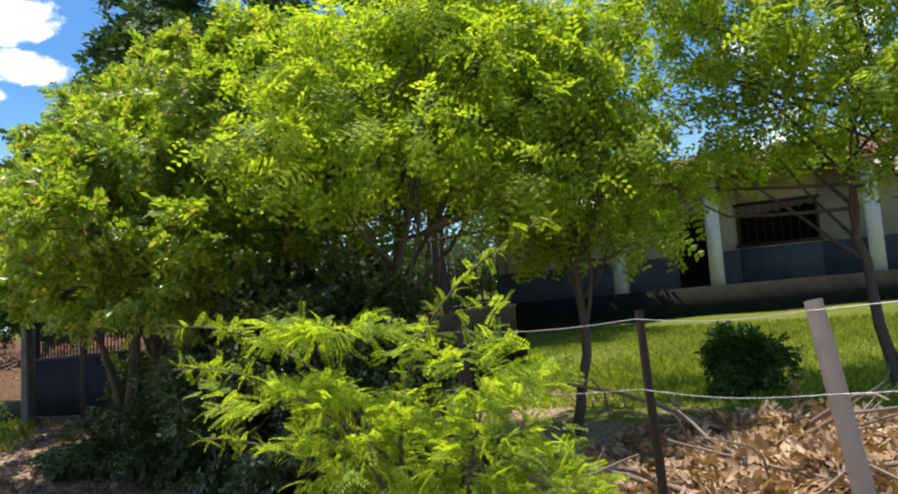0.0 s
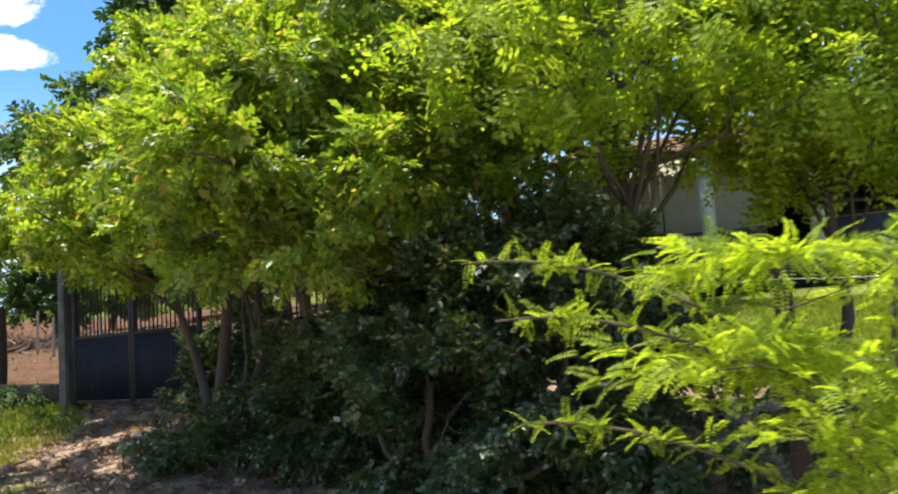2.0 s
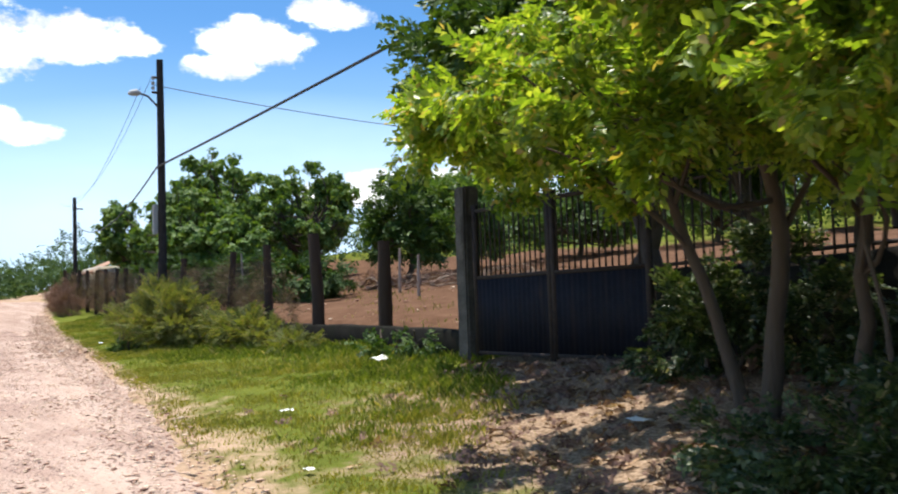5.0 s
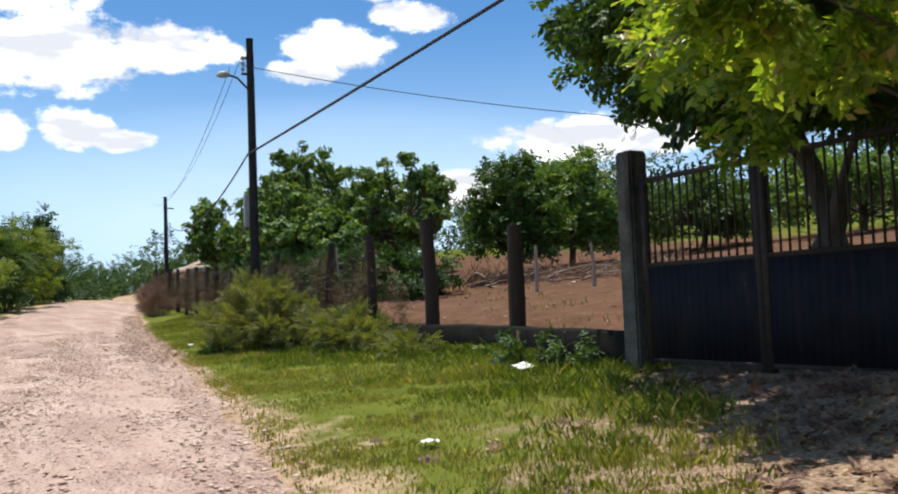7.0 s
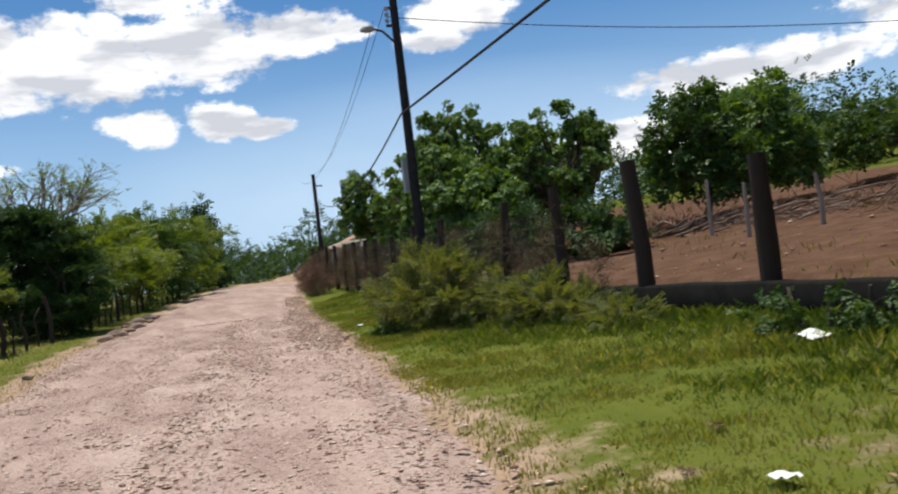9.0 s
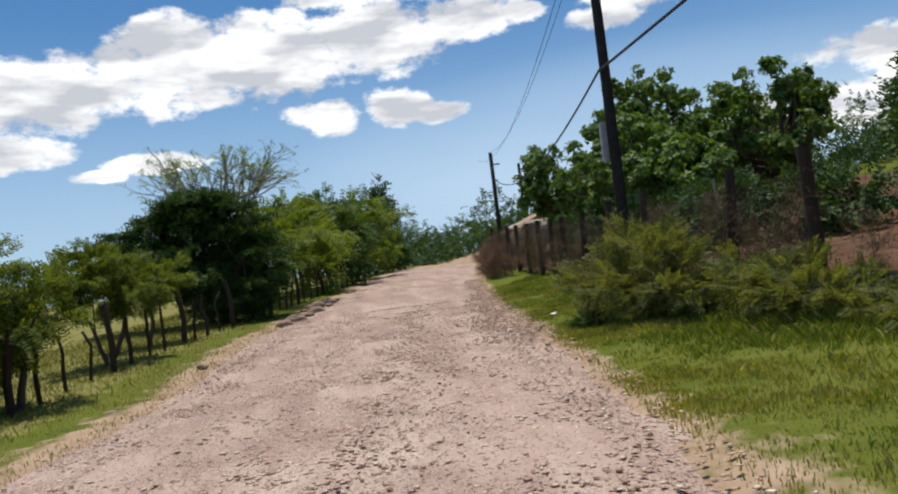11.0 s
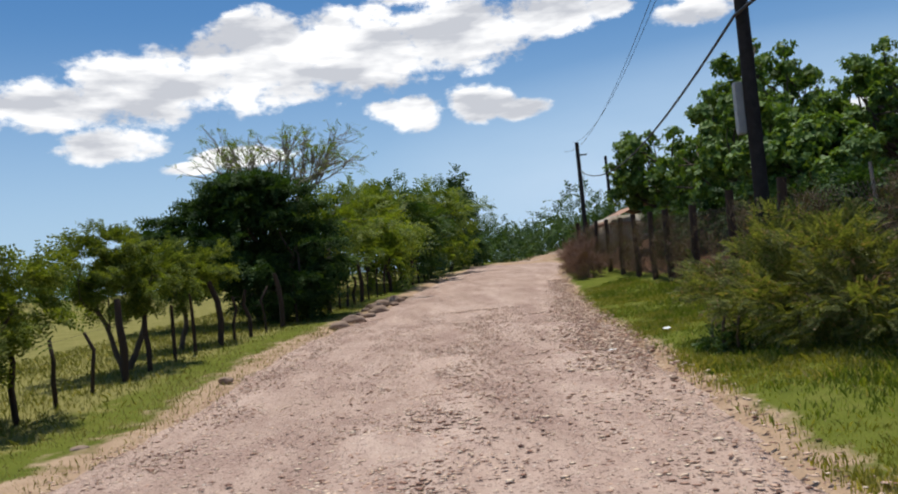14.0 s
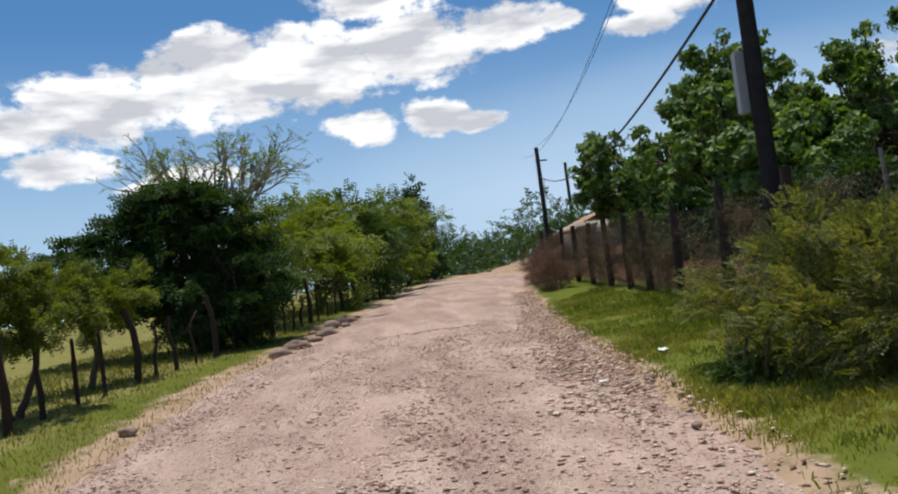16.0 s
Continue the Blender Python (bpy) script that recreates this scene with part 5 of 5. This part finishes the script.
roof = part("roof", Mesh().add([(-4.8, -1.7, 2.14), (6.9, -1.7, 2.14), (6.9, 3.0, 3.44), (-4.8, 3.0, 3.44), (-4.8, -1.7, 2.1), (6.9, -1.7, 2.1), (6.9, 3.0, 3.4), (-4.8, 3.0, 3.4)],
            [[0, 1, 2, 3], [7, 6, 5, 4], [0, 4, 5, 1], [3, 2, 6, 7], [0, 3, 7, 4], [1, 5, 6, 2]]), TILE_CLAY, house, "weathered clay tile roof")
slope = math.atan2(1.3, 4.7)
for c in range(41):
    for r in range(7):
        ob = part("tile", tile_mesh, TILE_CLAY, roof)
        jit = random.uniform(-0.012, 0.012)
        ob.matrix_basis = pose(-4.62 + c * 0.28 + jit, -1.8 + r * 0.685 * math.cos(slope), 2.15 + r * 0.685 * math.sin(slope) + 0.004 * (r % 2), math.degrees(slope) - 1.5, 0, random.uniform(-1.5, 1.5))
part("back_roof", Mesh().add([(-4.8, 3.0, 3.5), (6.9, 3.0, 3.5), (6.9, 7.2, 2.3), (-4.8, 7.2, 2.3), (-4.8, 3.0, 3.4), (6.9, 3.0, 3.4), (6.9, 7.2, 2.2), (-4.8, 7.2, 2.2)],
     [[0, 1, 2, 3], [7, 6, 5, 4], [0, 4, 5, 1], [3, 2, 6, 7], [0, 3, 7, 4], [1, 5, 6, 2]]), TILE_CLAY, house)

shed = thing("far_building", (-66, 15.6, ground_at(-66, 15.6) - 0.2), "low building with a reddish tan roof beyond the fence", "building")
part("wall", Mesh().box((0, 0, 0.7), (4.6, 3.4, 1.6)), PLASTER, shed)
part("roof", Mesh().add([(-2.7, -2.1, 1.2), (2.7, -2.1, 1.2), (2.7, 0, 2.1), (-2.7, 0, 2.1), (2.7, 2.1, 1.2), (-2.7, 2.1, 1.2), (-2.7, -2.1, 1.1), (2.7, -2.1, 1.1), (2.7, 2.1, 1.1), (-2.7, 2.1, 1.1)],
     [[0, 1, 2, 3], [3, 2, 4, 5], [6, 7, 1, 0], [5, 4, 8, 9], [9, 8, 7, 6]]), ROOF_TAN, shed)

# ---- wire fence near the house ----
yard = thing("yard_fence", (-2, 4.7, 0), "barbed wire fence on rough wooden posts at the yard", "fence")
YP = [(1.6, 4.55, 0.09, 1.45, 0.2, 0), (-1.22, 4.45, 0.048, 1.29, 0.2, 1), (-2.27, 4.75, 0.026, 1.3, 0.06, 0), (-3.7, 4.95, 0.05, 1.3, 0.0, 0), (-6.0, 5.6, 0.05, 1.3, 0.05, 0)]
tops = []
for k, (x, y, r, h, lean, pale) in enumerate(YP):
    z = ground_at(x, y)
    rng = np.random.default_rng(700 + k)
    p = part("post", Mesh().tube([(lean, 0, -0.2), (lean * 0.6, 0.01, h * 0.35), (lean * 0.3, -0.01, h * 0.7), (0, 0, h)], [r * 1.15, r * 1.05, r, r * 0.9], 10, True, 0.06), WOOD_PALE if pale else WOOD_POST, yard, "", True)
    p.location = (x + 2, y - 4.7, z)
    tops.append((x + 2, y - 4.7, z + h))
for drop in (0.05, 0.45):
    pts = []
    for a, b in zip(tops[:-1], tops[1:]):
        for t in np.linspace(0, 0.9, 8):
            pts.append((a[0] + (b[0] - a[0]) * t, a[1] + (b[1] - a[1]) * t - 0.06, a[2] + (b[2] - a[2]) * t - drop - 0.03 * math.sin(math.pi * t)))
    part("barbed_wire", Mesh().tube(pts, 0.0024, 4), WIRE, yard)

# ---- ground cover ----
def scatter(n, x0, x1, y0, y1, rng):
    return rng.uniform(x0, x1, n), rng.uniform(y0, y1, n)


def blades(name, label, x, y, height, material, rng, width=0.012):
    n = len(x)
    z = ground_z(x, y)
    base = np.stack([x, y, z], 1)
    a = rng.uniform(0, 2 * np.pi, n)
    side = np.stack([np.cos(a), np.sin(a), np.zeros(n)], 1) * (width * rng.uniform(0.6, 1.5, n))[:, None]
    lean = np.stack([rng.normal(0, 0.35, n), rng.normal(0, 0.35, n), np.ones(n)], 1) * height[:, None]
    v = np.stack([base - side - (0, 0, 0.03), base + side - (0, 0, 0.03), base + lean * 0.6 + side * 0.6, base + lean * (1, 1, 0.97) * (1.25, 1.25, 1)], 1)
    q = np.arange(n)[:, None] * 4
    m = Mesh().add(v.reshape(-1, 3), np.concatenate([q + [0, 1, 2], q + [0, 2, 3]]))
    return tagged(part(name, m, material), label, "grass", kind="stuff")


rng = np.random.default_rng(81)
x, y = scatter(620000, -46, -11, 3.8, 9.9, rng)
s = y - curve(x, RIGHT)
patch = np.sin(x * 1.3 + y) + np.sin(y * 2.1 - x * 0.7) + rng.normal(0, 0.5, len(x))
lush = np.clip((s + 0.05) / 0.45, 0, 1) * (1 - bare_ground(x, y)) * np.clip((-11.5 - x) / 1.5 + (y < 6), 0, 1) * np.clip((fence_y(x) - y) / 0.1, 0, 1)
clump = np.sin(x * 6.3 + 2 * np.sin(y * 4.1)) * np.sin(y * 7.1 + 2 * np.sin(x * 5.2 + 1)) + 0.5 * np.sin(x * 2.9 - y * 3.7)
keep = (rng.random(len(x)) < lush * (0.5 + 0.2 * patch) * np.clip(0.75 + 0.5 * clump, 0.12, 1.3))
x, y, s, clump = x[keep], y[keep], s[keep], clump[keep]
h = (0.85 + 0.45 * clump) * (0.036 + 0.08 * np.clip(s / 3.5, 0, 1) ** 1.3) * rng.uniform(0.4, 1.6, len(x))
sere = np.sin(x * 0.9 - y * 1.7) + np.sin(x * 2.3 + y * 0.8 + 1) + np.sin(x * 4.1 - y * 3.3) * 0.6 + rng.normal(0, 0.45, len(x)) + 2.5 - 1.05 * s - 1.3 * (x < -23) + 0.5 * (x > -21) > 0.35
h = h * np.where(x > -21, 0.78, 1.0) + 0.035 * (x < -22) * np.clip(s, 0, 1) * rng.random(len(x))
blades("verge_grass", "green grass on the verge, taller towards the wall", x[~sere], y[~sere], h[~sere], GRASS, rng, 0.006)
blades("verge_grass", "yellowing patches of short grass nearer the road", x[sere], y[sere], h[sere] * 0.8, GRASS_YELLOW, rng, 0.006)
# coarse tufts and weeds standing above the rest
x, y = scatter(1500, -40, -14, 5.0, 9.6, rng)
s = y - curve(x, RIGHT)
keep = (s > 1.7) & (y < fence_y(x) - 0.15) & (rng.random(len(x)) < 0.25 + 0.3 * np.clip(s - 1.5, 0, 2)) & (bare_ground(x, y) < 0.4)
x, y, s = np.repeat(x[keep], 16), np.repeat(y[keep], 16), np.repeat(s[keep], 16)
x, y = x + rng.normal(0, 0.05, len(x)), y + rng.normal(0, 0.05, len(x))
blades("grass_tufts", "coarse grass tufts standing above the verge grass", x, y, (0.04 + 0.036 * np.clip(s - 1, 0, 2)) * rng.uniform(0.4, 1.5, len(x)), GRASS, rng, 0.007)
x, y = scatter(60000, -40, -8, 3.0, 7.5, rng)
s = y - curve(x, RIGHT)
keep = (s > 0.0) & (rng.random(len(x)) < np.exp(-((s - 1.1) / 1.1) ** 2) * np.interp(x, [-23, -18], [0.2, 0.7]))
x, y = x[keep], y[keep]
blades("dry_grass", "short dry yellowish grass along the road edge", x, y, rng.uniform(0.012, 0.035, len(x)), GRASS_DRY, rng, 0.006)
x, y = scatter(110000, -60, -20, -9, 4, rng)
s = curve(x, LEFT) - y
keep = (s > 0.2) & (s < 7) & (rng.random(len(x)) < np.clip((s - 1.1) / 1.2, 0, 1) * 0.9)
x, y = x[keep], y[keep]
blades("field_grass", "long olive green grass under the field fence", x, y, rng.uniform(0.03, 0.13, len(x)), GRASS_FIELD, rng, 0.009)
x, y = scatter(60000, -50, -20, -6, 2, rng)
s = curve(x, LEFT) - y
keep = (s > -0.2) & (s < 2.2) & (rng.random(len(x)) < np.exp(-((s - 0.8) / 0.9) ** 2))
x, y = x[keep], y[keep]
blades("dry_grass", "short dry straw-coloured grass beside the field", x, y, rng.uniform(0.015, 0.045, len(x)), GRASS_DRY, rng, 0.006)
x, y = scatter(70000, -8, 3, 8.0, 15, rng)
blades("lawn_grass", "short sunlit lawn in front of the house", x, y, rng.uniform(0.03, 0.08, len(x)), GRASS_LAWN, rng, 0.011)


def stones(name, label, x, y, size, lift, rng):
    ico = np.array([(0, 0, 1), (1, 0, 0.1), (0.3, 0.95, -0.1), (-0.8, 0.6, 0.1), (-0.8, -0.6, -0.1), (0.3, -0.95, 0.1), (0, 0, -0.8)])
    fc = np.array([(0, 1, 2), (0, 2, 3), (0, 3, 4), (0, 4, 5), (0, 5, 1), (6, 2, 1), (6, 3, 2), (6, 4, 3), (6, 5, 4), (6, 1, 5)])
    n = len(x)
    v = ico[None] * (1 + rng.uniform(-0.3, 0.3, (n, 7, 1)))
    v = v * (rng.uniform(0.6, 1.3, (n, 1, 3)) * (1.15, 1.05, 0.32)) * size[:, None, None]
    a = rng.uniform(0, 6.28, n)
    c, s_ = np.cos(a)[:, None], np.sin(a)[:, None]
    v = np.stack([v[..., 0] * c - v[..., 1] * s_, v[..., 0] * s_ + v[..., 1] * c, v[..., 2]], -1)
    v += np.stack([x, y, ground_z(x, y) + lift + size * 0.2], 1)[:, None]
    m = Mesh().add(v.reshape(-1, 3), (fc[None] + np.arange(n)[:, None, None] * 7).reshape(-1, 3))
    return tagged(part(name, m, GRAVEL), label, "stones", kind="stuff")


x, y = scatter(300000, -42, -9, -4.0, 7.6, rng)
r0, l0 = curve(x, RIGHT), curve(x, LEFT)
w = (y - l0) / (r0 - l0)
blot = 0.5 + 0.3 * np.sin(x * 1.7 + y * 2.3) * np.sin(y * 3.1 - x * 0.6) + 0.2 * np.sin(x * 5.3 - y * 4.1)
dens = 0.25 * np.exp(-((w - 0.885) / 0.1) ** 2) * (0.6 + blot) + 0.55 * np.exp(-((w - 0.55) / 0.1) ** 2) * (0.7 + 0.5 * blot) + 0.3 * np.exp(-((w - 0.12) / 0.12) ** 2) * (0.3 + blot) + 0.1 * blot + 0.035
keep = (w > 0.0) & (w < 1.04) & (rng.random(len(x)) < dens * 0.62)
x, y = x[keep], y[keep]
stones("road_gravel", "loose purplish gravel on the road", x, y, 0.0095 + 0.023 * rng.random(len(x)) ** 2, 0.013, rng)
x, y = scatter(2600, -44, -8, 2.5, 8.5, rng)
s = y - curve(x, RIGHT)
keep = (np.abs(s + 0.4) < 0.7)
stones("edge_stones", "larger loose stones along the road edge", x[keep], y[keep], rng.uniform(0.015, 0.04, keep.sum()), 0.0, rng)
x, y = scatter(60000, -52, -28, 3.5, 9.5, rng)
s = y - curve(x, RIGHT)
wide = np.interp(-x, [28, 31, 38, 52], [0.75, 0.65, 0.4, 0.3])
keep = (s < 0.15) & (rng.random(len(x)) < np.exp(-((s + 0.7 * wide) / wide) ** 2) * np.clip((-28.6 - x + rng.normal(0, 0.5, len(x))) / 1.0, 0, 1) * (0.7 + 0.3 * np.sin(x * 1.3)))
x, y = x[keep], y[keep]
stones("stone_berm", "windrow of broken stones pushed to the road edge", x, y, 0.013 + 0.034 * rng.random(len(x)) ** 2, 0.02, rng)

# fallen leaves and dead branches
def litter_leaves(name, label, x, y, size, material, rng):
    m = Mesh()
    at = np.stack([x, y, ground_z(x, y) + 0.03], 1)
    d = rng.normal(size=(len(x), 3)) * (1, 1, 0.25)
    put_sprigs(m, "broad", at, d, size, rng)
    return tagged(part(name, m, material), label, "leaf litter", kind="stuff")


x, y = scatter(2600, -16.6, -5.5, 3.8, 8.5, rng)
keep = rng.random(len(x)) < 0.03 + 0.97 * bare_ground(x, y)
x, y = x[keep], y[keep]
# darker twig material gives these leaves the dappled shade of the trees
litter_leaves("leaf_litter", "brown fallen leaves under the trees by the gate", x, y, rng.uniform(0.09, 0.17, len(x)), LEAF_PINK, rng)
x, y = scatter(900, -16.6, -5.5, 3.8, 8.5, rng)
keep = rng.random(len(x)) < 0.04 + 0.96 * bare_ground(x, y)
litter_leaves("leaf_litter", "paler dry leaves lying on the bare earth", x[keep], y[keep], rng.uniform(0.08, 0.15, keep.sum()), LEAF_DRY, rng)
x, y = scatter(5600, -3.4, 2.2, 3.0, 7.6, rng)
litter_leaves("leaf_litter", "heap of dry brown leaves below the yard fence", x, y, rng.uniform(0.14, 0.3, len(x)), LEAF_DRY, rng)
for k in range(26):
    rng = np.random.default_rng(900 + k)
    x, y = rng.uniform(-3.4, 1.4), rng.uniform(4.9, 7.9)
    a, ln = rng.uniform(-0.5, 0.5) + (math.pi if k % 2 else 0), rng.uniform(0.6, 1.8)
    m = Mesh()
    limb(m, (0, 0, 0.06), (ln * math.cos(a), ln * math.sin(a), rng.uniform(0.1, 0.45)), 0.022, 0.008, rng, 0.1, 6, 6)
    limb(m, (ln * 0.5 * math.cos(a), ln * 0.5 * math.sin(a), 0.15), (ln * 0.8 * math.cos(a + 0.5), ln * 0.8 * math.sin(a + 0.5), 0.4), 0.012, 0.004, rng, 0.1, 5, 5)
    ob = part("dead_branch", m, TWIG, None, "pale dead branch lying in a brush heap", True)
    ob.location = (x, y, ground_at(x, y))
    tagged(ob, category="branch", group="brush heap")
for k in range(44):
    rng = np.random.default_rng(950 + k)
    x, y = rng.uniform(-34, -25), rng.uniform(14.5, 17.5)
    a, ln = rng.uniform(-0.4, 0.4), rng.uniform(1.0, 2.6)
    m = Mesh()
    limb(m, (0, 0, 0.08), (ln * math.cos(a), ln * math.sin(a), rng.uniform(0.1, 0.4)), rng.uniform(0.02, 0.045), 0.014, rng, 0.05, 6, 6)
    ob = part("log", m, TWIG, None, "pale cut log in a wood pile on the dirt lot", True)
    ob.location = (x, y, ground_at(x, y))
    tagged(ob, category="log", group="wood pile")


def litter_piece(at, s, seed):
    rng = np.random.default_rng(seed)
    m = Mesh()
    u = np.linspace(-1, 1, 6)
    g = np.array([[(a * s, b * s * 0.6, s * 0.35 * (noise.noise((a * 1.3 + seed, b * 1.3, 0.5)) + 0.45)) for b in u] for a in u])
    i, j = np.meshgrid(np.arange(5), np.arange(5), indexing="ij")
    i, j = i.ravel(), j.ravel()
    m.add(g.reshape(-1, 3), np.stack([i * 6 + j, (i + 1) * 6 + j, (i + 1) * 6 + j + 1, i * 6 + j + 1], 1))
    ob = part("litter", m, LITTER, None, "crumpled white plastic litter lying on the grass", True)
    ob.location = (*at, ground_at(*at) + 0.05)
    tagged(ob, category="litter", group="litter")


for k, (x, y, s) in enumerate([(-12.3, 3.95, 0.05), (-18.0, 7.85, 0.2), (-32.2, 6.95, 0.09), (-15.1, 5.0, 0.09), (-30.5, 5.6, 0.08), (-11.0, 6.1, 0.1)]):
    litter_piece((x, y), s, 20 + k)

def rock(at, s, seed, label):
    rng = np.random.default_rng(seed)
    bm = bmesh.new()
    bmesh.ops.create_icosphere(bm, subdivisions=3, radius=1.0)
    for v in bm.verts:
        k = 1 + 0.35 * noise.noise(v.co * 1.1 + Vector((seed, 0, 0))) + 0.12 * noise.noise(v.co * 3.2 + Vector((0, seed, 0)))
        v.co = Vector((v.co.x * s[0] * k, v.co.y * s[1] * k, v.co.z * s[2] * k))
    me = bpy.data.meshes.new("rock")
    bm.to_mesh(me), bm.free()
    ob = part("rock", me, STONE, None, label, True)
    ob.location = (*at, ground_at(*at) + s[2] * 0.35)
    ob.rotation_euler = (0, 0, rng.uniform(0, 6.28))
    tagged(ob, category="rock", group="rocks by the road")


BANK = random.Random(61)
for k in range(18):
    x = -40.8 - 0.55 * k + BANK.uniform(-0.3, 0.3)
    y = float(curve(x, LEFT)) + BANK.uniform(-0.35, 0.3)
    q = BANK.uniform(0.09, 0.24)
    rock((x, y), (q * BANK.uniform(1.0, 1.7), q, q * BANK.uniform(0.4, 0.7)), 40 + k, "weathered brownish rock of the broken road bank")
for k, (x, y, q) in enumerate([(-33.0, -0.5, 0.11), (-28.4, -1.3, 0.09), (-30.2, 5.9, 0.06), (-27.6, 5.6, 0.05), (-30.6, 6.2, 0.07)]):
    rock((x, y), (q * 1.2, q * 0.9, q * 0.55), 70 + k, "brownish stone lying at the road edge")
rng = np.random.default_rng(97)
x, y = scatter(500, -36, -24, 15.0, 18.0, rng)
brush = Mesh()
put_sprigs(brush, "twig", np.stack([x, y, ground_z(x, y) + 0.2 * rng.random(len(x))], 1), rng.normal(size=(len(x), 3)) * (1, 1, 0.4), rng.uniform(0.4, 0.8, len(x)), rng)
tagged(part("brush_pile", brush, LEAF_PINK), "dry brush and twigs heaped at the back of the dirt lot", "brush", kind="stuff")

x, y = scatter(150, -36, -17.6, 9.6, 16.5, rng)
stones("lot_stones", "pale and dark stones strewn over the dirt lot", x, y, 0.02 + 0.07 * rng.random(len(x)) ** 3, 0.02, rng)
x, y = scatter(5000, -36, -17.6, 9.3, 18, rng)
keep = np.sin(x * 1.1 + 1) * np.sin(y * 1.4 - x * 0.5) + rng.normal(0, 0.35, len(x)) > 0.55
blades("lot_weeds", "thin dry weeds on the dirt lot", x[keep], y[keep], rng.uniform(0.04, 0.12, keep.sum()), GRASS_FIELD, rng, 0.01)

# ---- far woods ----
rng = np.random.default_rng(99)
spots = []
for cx, cy, rr, hh in ([(-80 - 4 * k, 18 + 3.2 * k + 6 * math.sin(k), 5, 3.6) for k in range(12)] + [(-84 - 5 * k, 6 + 2 * k, 6, 3.4) for k in range(10)] + [(-70 - 9 * k, -4 - 6 * k, 7, 4) for k in range(8)]
                       + [(-60 - 10 * k, -25 - 16 * k, 9, 4.5) for k in range(12)] + [(-20 - 8 * k, 46 + 3 * math.sin(k), 6, 2.6) for k in range(9)] + [(-50 - 6 * k, 42 + 2 * k, 6, 3) for k in range(8)] + [(-22 - 4.5 * k, 33 + 3 * math.sin(k * 2.1) + 0.15 * k, 4, 4.6 + 0.8 * math.sin(k * 1.3)) for k in range(10)] + [(-24 - 5 * k, 40 + 2 * math.sin(k), 5, 5.4) for k in range(10)] + [(-96, 15, 7, 4), (-100, 22, 8, 5), (-92, 11, 6, 3.5), (-78, 17.5, 4, 4.5)]):
    g = ground_at(cx, cy)
    for _ in range(5):
        spots.append((cx + rng.normal(0, rr * 0.4), cy + rng.normal(0, rr * 0.4), g + hh * rng.uniform(0.15, 0.75), rr * 0.5, rr * 0.5, hh * 0.28))
far = crown_mesh(spots, 34000, 0.5, "bunch", rng, 0.1, 0.4)
tagged(part("far_woods", far, LEAF_DARK), "distant green woods and hedges behind the road", "woods", kind="stuff")
